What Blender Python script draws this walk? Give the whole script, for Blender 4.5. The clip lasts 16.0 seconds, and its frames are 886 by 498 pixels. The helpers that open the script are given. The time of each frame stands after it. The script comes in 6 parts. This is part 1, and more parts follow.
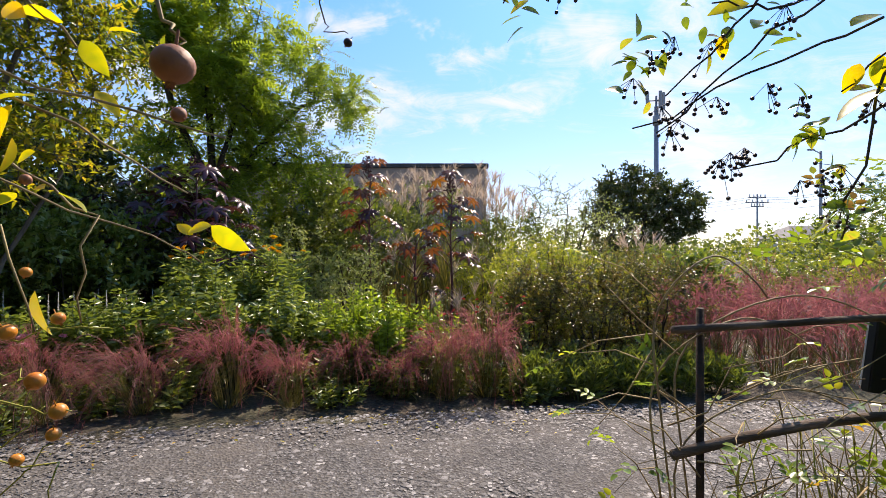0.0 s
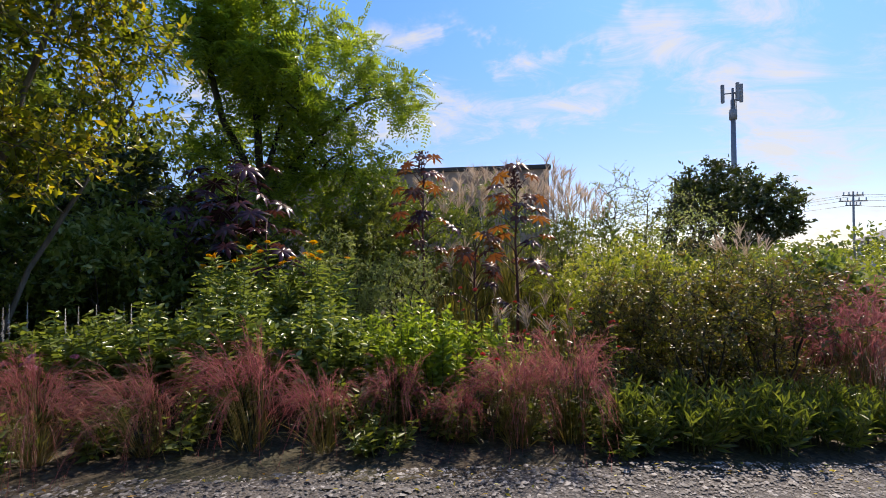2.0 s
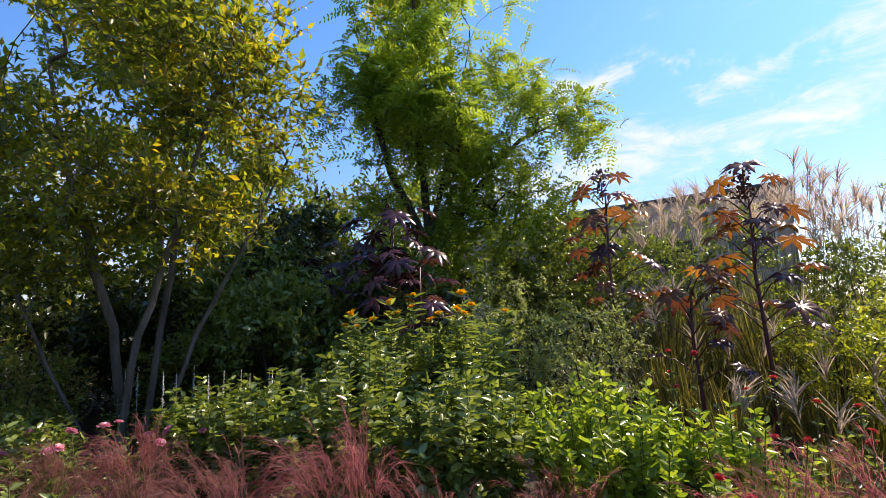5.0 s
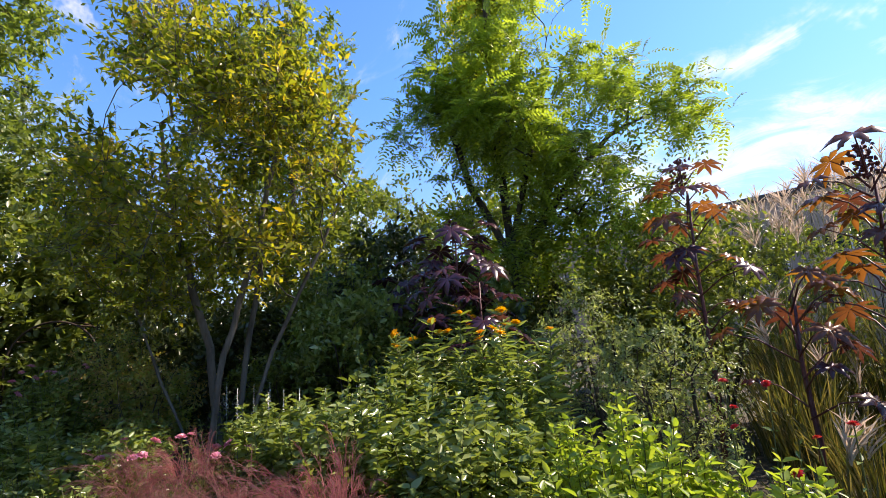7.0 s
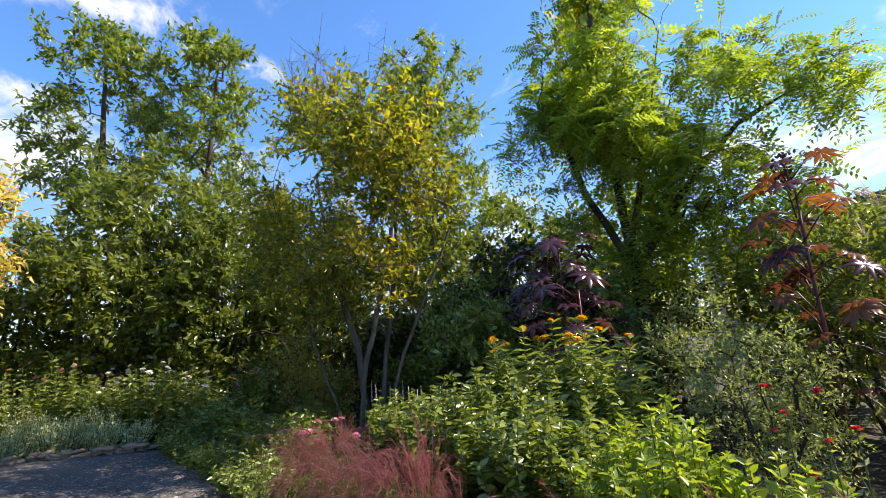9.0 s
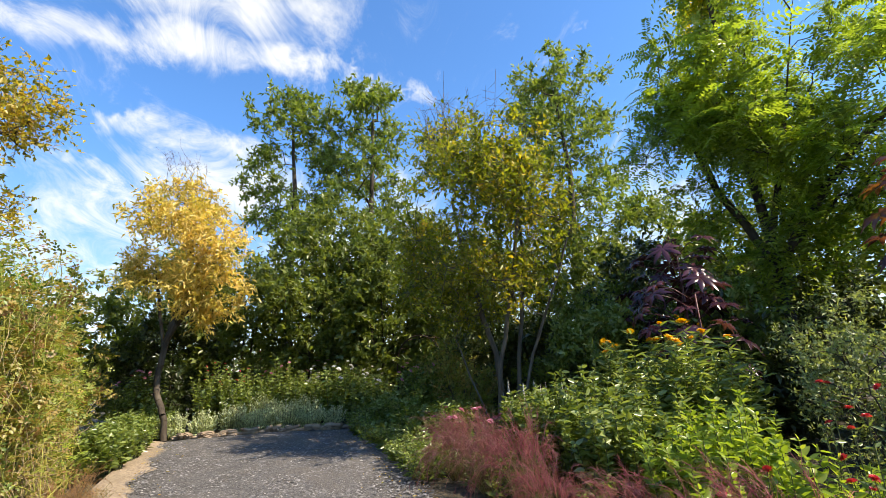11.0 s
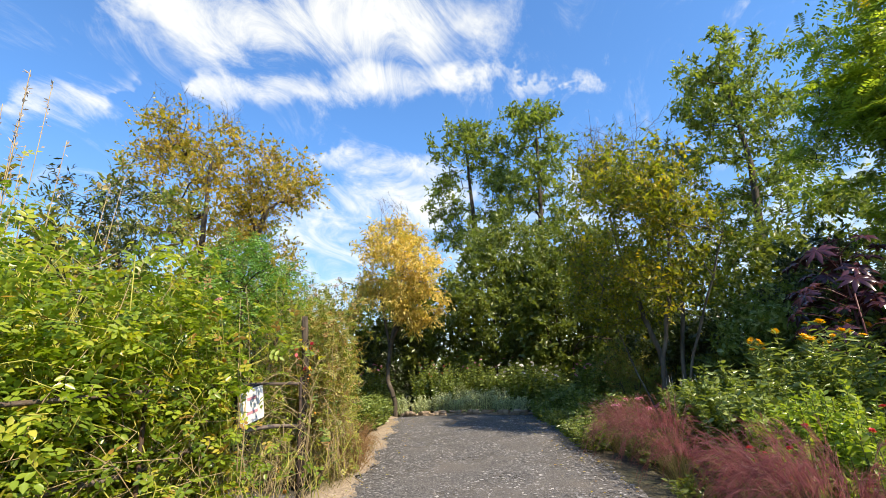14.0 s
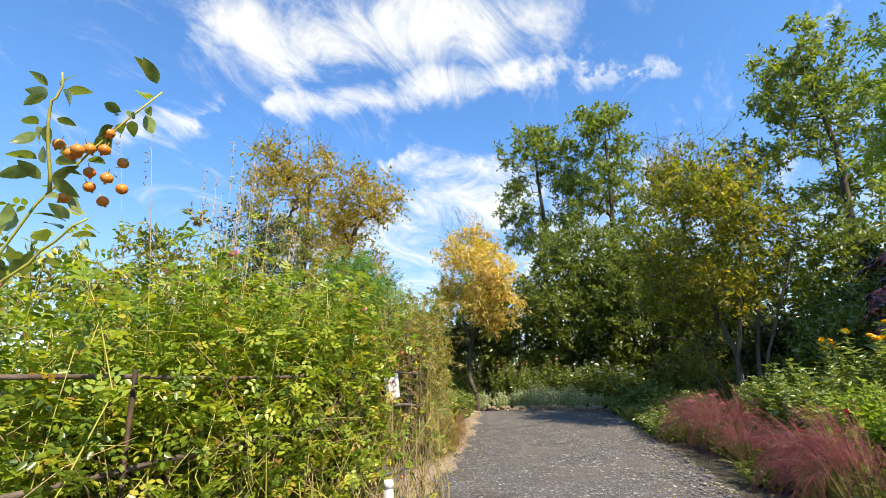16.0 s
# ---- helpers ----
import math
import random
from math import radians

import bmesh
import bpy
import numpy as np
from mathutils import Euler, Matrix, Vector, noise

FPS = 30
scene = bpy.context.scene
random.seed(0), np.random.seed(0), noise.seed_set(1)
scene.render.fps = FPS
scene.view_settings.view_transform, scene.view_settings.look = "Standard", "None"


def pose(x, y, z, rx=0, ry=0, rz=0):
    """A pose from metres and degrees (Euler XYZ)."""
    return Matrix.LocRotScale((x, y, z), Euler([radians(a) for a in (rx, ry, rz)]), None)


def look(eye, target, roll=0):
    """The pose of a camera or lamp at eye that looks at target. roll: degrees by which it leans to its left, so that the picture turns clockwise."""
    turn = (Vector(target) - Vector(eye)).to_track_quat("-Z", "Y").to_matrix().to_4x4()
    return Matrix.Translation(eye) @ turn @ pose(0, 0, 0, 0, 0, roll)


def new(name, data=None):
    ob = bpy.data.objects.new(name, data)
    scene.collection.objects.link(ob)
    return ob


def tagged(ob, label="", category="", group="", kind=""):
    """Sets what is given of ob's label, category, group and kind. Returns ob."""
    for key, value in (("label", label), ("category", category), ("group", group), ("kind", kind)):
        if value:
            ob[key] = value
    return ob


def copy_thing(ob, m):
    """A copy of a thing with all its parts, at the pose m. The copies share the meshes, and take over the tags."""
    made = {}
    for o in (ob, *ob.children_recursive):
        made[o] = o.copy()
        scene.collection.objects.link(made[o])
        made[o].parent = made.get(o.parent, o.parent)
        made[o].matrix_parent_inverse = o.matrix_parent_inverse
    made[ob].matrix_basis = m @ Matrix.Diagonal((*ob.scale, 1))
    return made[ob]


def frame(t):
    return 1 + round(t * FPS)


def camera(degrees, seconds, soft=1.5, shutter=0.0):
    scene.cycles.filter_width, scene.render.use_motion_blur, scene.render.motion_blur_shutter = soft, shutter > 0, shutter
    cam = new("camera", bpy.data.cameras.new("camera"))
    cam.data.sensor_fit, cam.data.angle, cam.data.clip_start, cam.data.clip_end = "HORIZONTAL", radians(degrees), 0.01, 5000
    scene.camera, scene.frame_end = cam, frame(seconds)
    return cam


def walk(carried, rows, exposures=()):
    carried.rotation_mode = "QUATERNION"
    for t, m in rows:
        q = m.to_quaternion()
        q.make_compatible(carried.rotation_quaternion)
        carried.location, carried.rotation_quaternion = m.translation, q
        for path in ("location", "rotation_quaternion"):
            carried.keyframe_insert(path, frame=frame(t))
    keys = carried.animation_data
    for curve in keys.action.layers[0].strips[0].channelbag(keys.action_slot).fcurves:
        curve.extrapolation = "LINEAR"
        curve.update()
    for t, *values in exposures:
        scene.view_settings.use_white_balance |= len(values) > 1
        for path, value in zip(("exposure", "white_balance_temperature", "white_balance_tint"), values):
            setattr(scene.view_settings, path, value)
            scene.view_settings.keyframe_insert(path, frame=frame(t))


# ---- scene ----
cam = camera(87.4, 16.0, soft=0.8)
METRES, EYE, TILT, LEAN, TURN = 8.0, 1.5, 0.0, 0.0, 0.0
ROWS = [
    (0.0, 0.0, 0.0, 0.0, 0.0, 0.0, -0.0),
    (0.5, -0.0022, 0.0322, -0.0024, 0.45, 0.01, -0.0),
    (1.0, -0.0047, 0.0633, -0.0042, 1.69, 0.05, 0.09),
    (1.5, -0.0055, 0.0944, -0.004, 3.98, 0.22, 0.27),
    (2.0, -0.0089, 0.119, -0.0018, 7.22, 0.89, 0.51),
    (2.5, -0.0156, 0.147, -0.0004, 10.99, 2.05, 0.85),
    (3.0, -0.021, 0.174, -0.0004, 15.05, 3.44, 1.19),
    (3.5, -0.0234, 0.2063, -0.0014, 19.24, 4.79, 1.58),
    (4.0, -0.0249, 0.2357, -0.0028, 23.48, 6.01, 1.96),
    (6.5, 0.0355, 0.3514, -0.0022, 44.08, 9.47, 3.24),
    (7.0, 0.0566, 0.3721, 0.0018, 48.49, 9.92, 3.46),
    (7.5, 0.0828, 0.3806, 0.0011, 53.21, 10.42, 3.7),
    (8.0, 0.1098, 0.387, 0.0009, 57.93, 10.86, 3.65),
    (8.5, 0.1386, 0.3948, -0.0, 62.95, 11.29, 3.65),
    (9.0, 0.1681, 0.3975, -0.0016, 68.19, 11.73, 3.62),
    (9.5, 0.2027, 0.3994, -0.0028, 73.42, 12.14, 3.63),
    (12.0, 0.3661, 0.4409, -0.0118, 96.17, 13.87, 3.34),
    (12.5, 0.4054, 0.4464, -0.0135, 100.28, 14.14, 3.18),
    (13.0, 0.4449, 0.4542, -0.0139, 104.09, 14.37, 3.03),
    (13.5, 0.4809, 0.4643, -0.0188, 107.4, 14.54, 2.85),
    (14.0, 0.5119, 0.4741, -0.0218, 109.76, 14.67, 2.74),
    (14.5, 0.5425, 0.4817, -0.0275, 111.46, 14.77, 2.63),
    (15.0, 0.5711, 0.4898, -0.0297, 113.4, 14.89, 2.48),
    (15.5, 0.6003, 0.4944, -0.031, 115.71, 15.02, 2.33),
    (16.0, 0.6403, 0.497, -0.0302, 118.28, 15.11, 2.21),
]
walk(cam, [(t, pose(0, 0, EYE, TILT, LEAN, TURN) @ pose(METRES * x, METRES * y, METRES * z, 90 + pitch, roll, yaw)) for t, x, y, z, yaw, pitch, roll in ROWS],
     [(0.0, 0.58, 7700, 19), (0.6, 0.46, 7700, 19), (1.5, 0.22, 7600, 19), (4.0, 0.42, 7550, 20), (6.5, 0.88, 7500, 21), (9.5, 0.92, 7550, 17), (12.0, 0.82, 7750, 12), (16.0, 0.82, 7800, 12)])

# ---- sky, sun ----
SUN_AZ, SUN_EL = radians(25.0), radians(48.0)   # azimuth from +y towards +x
SKY = 0.118
sky_world = bpy.data.worlds.new("sky")
scene.world = sky_world
sky_world.use_nodes = True
wn, wl = sky_world.node_tree.nodes, sky_world.node_tree.links
for n in list(wn):
    wn.remove(n)


def wnode(kind, **values):
    n = wn.new(kind)
    for k, v in values.items():
        n.inputs[k].default_value = v
    return n


def wmath(op, a, b=None):
    n = wn.new("ShaderNodeMath")
    n.operation = op
    for i, v in enumerate((a, b)):
        if v is None:
            continue
        if isinstance(v, (int, float)):
            n.inputs[i].default_value = v
        else:
            wl.new(v, n.inputs[i])
    return n.outputs[0]


w_sky = wn.new("ShaderNodeTexSky")
w_sky.sky_type, w_sky.sun_disc = "NISHITA", False
w_sky.sun_elevation, w_sky.sun_rotation = SUN_EL, SUN_AZ
w_sky.air_density, w_sky.dust_density, w_sky.ozone_density = 1.0, 0.3, 1.2
w_co = wn.new("ShaderNodeTexCoord")
w_sep = wn.new("ShaderNodeSeparateXYZ")
wl.new(w_co.outputs["Generated"], w_sep.inputs[0])
w_h = wmath("ADD", wmath("MAXIMUM", w_sep.outputs[2], 0.0), 0.3)
w_plane = wn.new("ShaderNodeCombineXYZ")
wl.new(wmath("DIVIDE", w_sep.outputs[0], w_h), w_plane.inputs[0])
wl.new(wmath("DIVIDE", w_sep.outputs[1], w_h), w_plane.inputs[1])


def cirrus(turn, stretch, scale, seed, distortion, rough):
    m = wn.new("ShaderNodeMapping")
    m.inputs["Rotation"].default_value = (0, 0, radians(turn))
    m.inputs["Scale"].default_value = (stretch[0], stretch[1], 1)
    m.inputs["Location"].default_value = (seed, seed * 0.37, seed * 0.11)
    wl.new(w_plane.outputs[0], m.inputs[0])
    t = wnode("ShaderNodeTexNoise", Scale=scale, Detail=9.0, Roughness=rough, Distortion=distortion)
    wl.new(m.outputs[0], t.inputs["Vector"])
    return t.outputs["Fac"]


def smooth(value, low, high, to=1.0):
    r = wn.new("ShaderNodeMapRange")
    r.interpolation_type = "SMOOTHSTEP"
    r.inputs["From Min"].default_value, r.inputs["From Max"].default_value, r.inputs["To Max"].default_value = low, high, to
    wl.new(value, r.inputs["Value"])
    return r.outputs[0]


def bank(way, width, weight):
    """A cloud bank round one direction of the sky."""
    dot = wn.new("ShaderNodeVectorMath")
    dot.operation = "DOT_PRODUCT"
    dot.inputs[1].default_value = Vector(way).normalized()
    wl.new(w_co.outputs["Generated"], dot.inputs[0])
    return smooth(dot.outputs["Value"], math.cos(radians(width)), 1.0, weight)


w_warp = wnode("ShaderNodeTexNoise", Scale=4.5, Detail=5.0, Roughness=0.6)
wl.new(w_co.outputs["Generated"], w_warp.inputs["Vector"])
w_shift = wn.new("ShaderNodeVectorMath")
w_shift.operation = "MULTIPLY_ADD"
w_shift.inputs[1].default_value, w_shift.inputs[2].default_value = (0.13, 0.13, 0.13), (-0.065, -0.065, -0.065)
wl.new(w_warp.outputs["Color"], w_shift.inputs[0])
w_way = wn.new("ShaderNodeVectorMath")
w_way.operation = "ADD"
wl.new(w_co.outputs["Generated"], w_way.inputs[0])
wl.new(w_shift.outputs[0], w_way.inputs[1])


def along(way):
    dot = wn.new("ShaderNodeVectorMath")
    dot.operation = "DOT_PRODUCT"
    dot.inputs[1].default_value = way
    wl.new(w_way.outputs[0], dot.inputs[0])
    return dot.outputs["Value"]


def streak(a, b, width, weight):
    """A drawn-out cloud between two directions of the sky, with frayed sides."""
    a, b = Vector(a).normalized(), Vector(b).normalized()
    half = a.angle(b) / 2
    side = smooth(wmath("ABSOLUTE", along(a.cross(b).normalized())), math.sin(radians(width)), 0.0)
    ends = smooth(along((a + b).normalized()), math.cos(half + radians(width)), math.cos(half * 0.7), weight)
    return wmath("MULTIPLY", side, ends)


w_banks = 0.0
for b_ in [bank(*v) for v in (((0.75, 0.6, 0.3), 25, 0.6), ((-0.97, -0.1, 0.2), 15, 0.75), ((-0.8, -0.6, 0.2), 14, 0.6), ((-0.9, 0.35, 0.2), 18, 0.5), ((0.5, 0.85, 0.08), 14, 0.5), ((-0.3, 0.93, 0.16), 15, 0.6))] + [
        streak(*v) for v in (
            ((-0.49, -0.64, 0.61), (-0.75, -0.2, 0.65), 7.5, 1.0), ((-0.67, -0.51, 0.54), (-0.81, -0.17, 0.563), 3.4, 1.0), ((-0.81, -0.17, 0.563), (-0.836, -0.02, 0.55), 2.6, 0.72),
            ((-0.384, -0.81, 0.444), (-0.52, -0.68, 0.52), 2.8, 0.8), ((-0.52, -0.68, 0.52), (-0.67, -0.51, 0.54), 3.2, 0.9), ((-0.746, -0.5, 0.436), (-0.843, -0.34, 0.416), 3.6, 0.9),
            ((-0.78, -0.525, 0.34), (-0.885, -0.31, 0.347), 5.5, 0.95), ((-0.787, 0.3, 0.55), (-0.75, 0.34, 0.62), 2.5, 0.5),
            ((-0.19, 0.945, 0.266), (0.19, 0.93, 0.31), 4.5, 0.85), ((0.29, 0.867, 0.4), (0.52, 0.843, 0.135), 6.5, 1.0), ((-0.03, 0.927, 0.374), (0.2, 0.9, 0.39), 3.0, 0.75),
            ((0.45, 0.81, 0.37), (0.48, 0.86, 0.19), 9.0, 1.0), ((-0.26, 0.86, 0.43), (-0.04, 0.904, 0.43), 3.2, 0.7), ((-0.33, 0.91, 0.253), (-0.04, 0.952, 0.3), 5.0, 1.0), ((-0.5, 0.82, 0.28), (-0.33, 0.9, 0.26), 7.0, 0.9))]:
    w_banks = b_ if w_banks == 0.0 else wmath("MAXIMUM", w_banks, b_)
w_fibre = cirrus(40, (1.0, 1.7), 3.4, 7.7, 1.0, 0.68)
w_soft = cirrus(-15, (0.8, 1.2), 1.3, 2.3, 0.4, 0.55)
w_sum = wmath("ADD", wmath("ADD", wmath("MULTIPLY", w_fibre, 1.4), wmath("MULTIPLY", w_soft, 0.35)), wmath("MULTIPLY", w_banks, 0.42))
w_cover = wmath("MULTIPLY", smooth(w_sum, 0.93, 1.5), 0.84)
w_mix = wn.new("ShaderNodeMix")
w_mix.data_type = "RGBA"
w_mix.inputs["B"].default_value = (5.45, 5.95, 6.15, 1)
w_tint = wn.new("ShaderNodeMix")
w_tint.data_type, w_tint.blend_type = "RGBA", "MULTIPLY"
w_tint.inputs["Factor"].default_value = 1.0
w_grade = wn.new("ShaderNodeMix")
w_grade.data_type = "RGBA"
w_grade.inputs["A"].default_value, w_grade.inputs["B"].default_value = (0.74, 0.85, 1.12, 1), (0.54, 1.08, 1.64, 1)
wl.new(smooth(w_sep.outputs[2], 0.02, 0.5), w_grade.inputs["Factor"])
wl.new(w_grade.outputs["Result"], w_tint.inputs["B"])
wl.new(w_sky.outputs[0], w_tint.inputs["A"])
wl.new(w_tint.outputs["Result"], w_mix.inputs["A"])
wl.new(w_cover, w_mix.inputs["Factor"])
w_bg = wnode("ShaderNodeBackground", Strength=SKY)
wl.new(w_mix.outputs["Result"], w_bg.inputs["Color"])
w_out = wn.new("ShaderNodeOutputWorld")
wl.new(w_bg.outputs[0], w_out.inputs[0])

sun_data = bpy.data.lights.new("sun", "SUN")
sun_data.energy, sun_data.angle, sun_data.color = 5.0, radians(0.55), (1.0, 0.94, 0.84)
sun = new("sun", sun_data)
SUN_DIR = Vector((math.sin(SUN_AZ) * math.cos(SUN_EL), math.cos(SUN_AZ) * math.cos(SUN_EL), math.sin(SUN_EL)))
sun.matrix_world = look(SUN_DIR * 60, (0, 0, 0))
scene.view_settings.exposure = 0.0

# ---- materials ----
def shader(name):
    mat = bpy.data.materials.new(name)
    mat.use_nodes = True
    nt = mat.node_tree
    for n in list(nt.nodes):
        nt.nodes.remove(n)
    out = nt.nodes.new("ShaderNodeOutputMaterial")
    b = nt.nodes.new("ShaderNodeBsdfPrincipled")
    nt.links.new(b.outputs[0], out.inputs[0])
    return mat, nt, b, out


def ramp(nt, source, colours, stops=None):
    r = nt.nodes.new("ShaderNodeValToRGB")
    e = r.color_ramp.elements
    while len(e) < len(colours):
        e.new(0.5)
    for i, c in enumerate(colours):
        e[i].position = stops[i] if stops else i / max(1, len(colours) - 1)
        e[i].color = (*c, 1)
    nt.links.new(source, r.inputs[0])
    return r.outputs[0]


def noise_tex(nt, scale, detail=4.0, rough=0.6, space="Object", stretch=None):
    co = nt.nodes.new("ShaderNodeTexCoord")
    t = nt.nodes.new("ShaderNodeTexNoise")
    t.inputs["Scale"].default_value, t.inputs["Detail"].default_value, t.inputs["Roughness"].default_value = scale, detail, rough
    src = co.outputs[space]
    if stretch:
        m = nt.nodes.new("ShaderNodeMapping")
        m.inputs["Scale"].default_value = stretch
        nt.links.new(src, m.inputs[0])
        src = m.outputs[0]
    nt.links.new(src, t.inputs["Vector"])
    return t.outputs["Fac"]


def blend(nt, fac, a, b, mode="MIX"):
    m = nt.nodes.new("ShaderNodeMix")
    m.data_type, m.blend_type = "RGBA", mode
    for key, v in (("Factor", fac), ("A", a), ("B", b)):
        if isinstance(v, (int, float)):
            m.inputs[key].default_value = v
        elif isinstance(v, tuple):
            m.inputs[key].default_value = (*v, 1)
        else:
            nt.links.new(v, m.inputs[key])
    return m.outputs["Result"]


def bump(nt, b, height, strength, distance=0.02):
    n = nt.nodes.new("ShaderNodeBump")
    n.inputs["Strength"].default_value, n.inputs["Distance"].default_value = strength, distance
    nt.links.new(height, n.inputs["Height"])
    nt.links.new(n.outputs[0], b.inputs["Normal"])


def leaf_mat(name, colours, clear=0.45, gloss=0.45, stops=None, glow=1.35, through_tint=(1.32, 1.3, 0.55)):
    """Leaves: colour drawn leaf by leaf, part of the light passing through."""
    mat, nt, b, out = shader(name)
    at = nt.nodes.new("ShaderNodeAttribute")
    at.attribute_name = "vary"
    col = ramp(nt, at.outputs["Fac"], colours, stops)
    patch = noise_tex(nt, 1.3, 3.0)
    col = blend(nt, patch, blend(nt, 1.0, col, (0.62, 0.62, 0.6), "MULTIPLY"), blend(nt, 1.0, col, (1.3, 1.3, 1.3), "MULTIPLY"))
    nt.links.new(col, b.inputs["Base Color"])
    b.inputs["Roughness"].default_value = gloss * 0.8
    b.inputs["Specular IOR Level"].default_value = 0.55
    tr = nt.nodes.new("ShaderNodeBsdfTranslucent")
    nt.links.new(blend(nt, 1.0, col, tuple(c * glow for c in through_tint), "MULTIPLY"), tr.inputs["Color"])
    mx = nt.nodes.new("ShaderNodeMixShader")
    mx.inputs[0].default_value = clear
    nt.links.new(b.outputs[0], mx.inputs[1])
    nt.links.new(tr.outputs[0], mx.inputs[2])
    nt.links.new(mx.outputs[0], out.inputs[0])
    return mat


def rough_mat(name, colours, scale=8.0, rough=0.85, relief=0.4, stretch=None, fine=60.0, metal=0.0, distance=0.02, stops=None, space="Object"):
    """Bark, stone, metal and the like: two scales of mottling and relief."""
    mat, nt, b, out = shader(name)
    big = noise_tex(nt, scale, 5.0, 0.62, space, stretch)
    col = ramp(nt, big, colours, stops or [0.28 + 0.44 * i / max(1, len(colours) - 1) for i in range(len(colours))])
    small = noise_tex(nt, fine, 3.0, 0.6, space, stretch)
    col = blend(nt, 0.5, col, blend(nt, small, (0.45, 0.45, 0.45), (1.5, 1.5, 1.5)), "MULTIPLY")
    nt.links.new(col, b.inputs["Base Color"])
    b.inputs["Roughness"].default_value, b.inputs["Metallic"].default_value = rough, metal
    b.inputs["Specular IOR Level"].default_value = 0.2 if rough > 0.8 else 0.45
    bump(nt, b, blend(nt, 0.5, big, small), relief, distance)
    return mat


G = leaf_mat
M_LOCUST = G("locust_leaf", [(0.1, 0.15, 0.028), (0.19, 0.26, 0.04), (0.3, 0.37, 0.065)], 0.6, 0.36)
M_LOCUST_REAR = G("rear_locust_leaf", [(0.085, 0.13, 0.03), (0.16, 0.215, 0.045), (0.26, 0.3, 0.07)], 0.5, 0.4)
M_ZELKOVA = G("zelkova_leaf", [(0.07, 0.095, 0.015), (0.15, 0.185, 0.022), (0.27, 0.26, 0.03), (0.44, 0.3, 0.035)], 0.6, 0.42, [0, 0.4, 0.75, 1])
M_YELLOW = G("yellow_leaf", [(0.26, 0.27, 0.06), (0.55, 0.44, 0.12), (0.68, 0.53, 0.2), (0.6, 0.4, 0.1)], 0.4, 0.6)
M_ORANGE = G("autumn_leaf", [(0.13, 0.16, 0.03), (0.34, 0.3, 0.045), (0.46, 0.32, 0.05), (0.32, 0.17, 0.05)], 0.45, 0.5)
M_DARK = G("evergreen_leaf", [(0.025, 0.038, 0.014), (0.05, 0.072, 0.02), (0.08, 0.105, 0.03)], 0.25, 0.4)
M_OLIVE = G("olive_leaf", [(0.06, 0.075, 0.02), (0.12, 0.13, 0.03), (0.2, 0.17, 0.05), (0.16, 0.09, 0.04)], 0.35, 0.5)
M_DEEP = G("shrub_leaf", [(0.07, 0.098, 0.028), (0.135, 0.178, 0.04), (0.22, 0.25, 0.06)], 0.42, 0.45)
M_GREEN = G("garden_leaf", [(0.09, 0.13, 0.035), (0.17, 0.23, 0.055), (0.31, 0.36, 0.13)], 0.32, 0.34)
M_LIME = G("lime_leaf", [(0.15, 0.19, 0.025), (0.28, 0.32, 0.045), (0.4, 0.38, 0.07)], 0.45, 0.45)
M_BRIGHT = G("bright_leaf", [(0.12, 0.19, 0.03), (0.22, 0.31, 0.045), (0.35, 0.41, 0.075)], 0.45, 0.4)
M_LANCE = G("lance_leaf", [(0.09, 0.14, 0.04), (0.18, 0.24, 0.07), (0.32, 0.37, 0.15)], 0.38, 0.34)
M_GREY = G("grey_green_leaf", [(0.13, 0.18, 0.07), (0.25, 0.31, 0.13), (0.34, 0.38, 0.2)], 0.42, 0.55)
M_SILVER = G("silver_leaf", [(0.3, 0.36, 0.19), (0.46, 0.52, 0.3), (0.62, 0.64, 0.42)], 0.25, 0.7)
M_TAN = G("tan_mixed_leaf", [(0.11, 0.17, 0.03), (0.24, 0.28, 0.05), (0.34, 0.27, 0.08), (0.24, 0.12, 0.05)], 0.35, 0.55)
M_ROSE = G("rose_leaf", [(0.08, 0.14, 0.02), (0.18, 0.27, 0.03), (0.3, 0.38, 0.045), (0.46, 0.42, 0.06), (0.36, 0.2, 0.06)], 0.42, 0.4, [0, 0.38, 0.75, 0.95, 1])
M_ROSE_GREEN = G("green_rose_leaf", [(0.09, 0.16, 0.02), (0.2, 0.29, 0.035), (0.33, 0.4, 0.05), (0.48, 0.44, 0.07)], 0.42, 0.36, [0, 0.4, 0.8, 1])
M_VINE = G("vine_leaf", [(0.06, 0.15, 0.03), (0.12, 0.27, 0.05), (0.22, 0.36, 0.08)], 0.4, 0.4)
M_GOLD = G("gold_rose_leaf", [(0.3, 0.34, 0.02), (0.62, 0.5, 0.02), (0.66, 0.42, 0.02)], 0.5, 0.4)
M_CASTOR = G("castor_leaf", [(0.035, 0.012, 0.022), (0.09, 0.028, 0.03), (0.2, 0.075, 0.025), (0.34, 0.16, 0.035)], 0.42, 0.3)
M_PLUM = G("plum_castor_leaf", [(0.025, 0.01, 0.02), (0.05, 0.018, 0.032), (0.15, 0.055, 0.07)], 0.3, 0.3)
M_MUHLY = G("muhly_plume", [(0.17, 0.055, 0.063), (0.29, 0.102, 0.108), (0.42, 0.195, 0.18)], 0.64, 0.6, glow=1.3, through_tint=(1.15, 1.05, 1.05))
# same plume as M_MUHLY, with its browner front-lit look put into the colour
M_MUHLY_DIM = G("muhly_plume_faded", [(0.17, 0.065, 0.07), (0.27, 0.11, 0.11), (0.38, 0.21, 0.17)], 0.6, 0.6, glow=1.2, through_tint=(1.15, 1.05, 1.05))
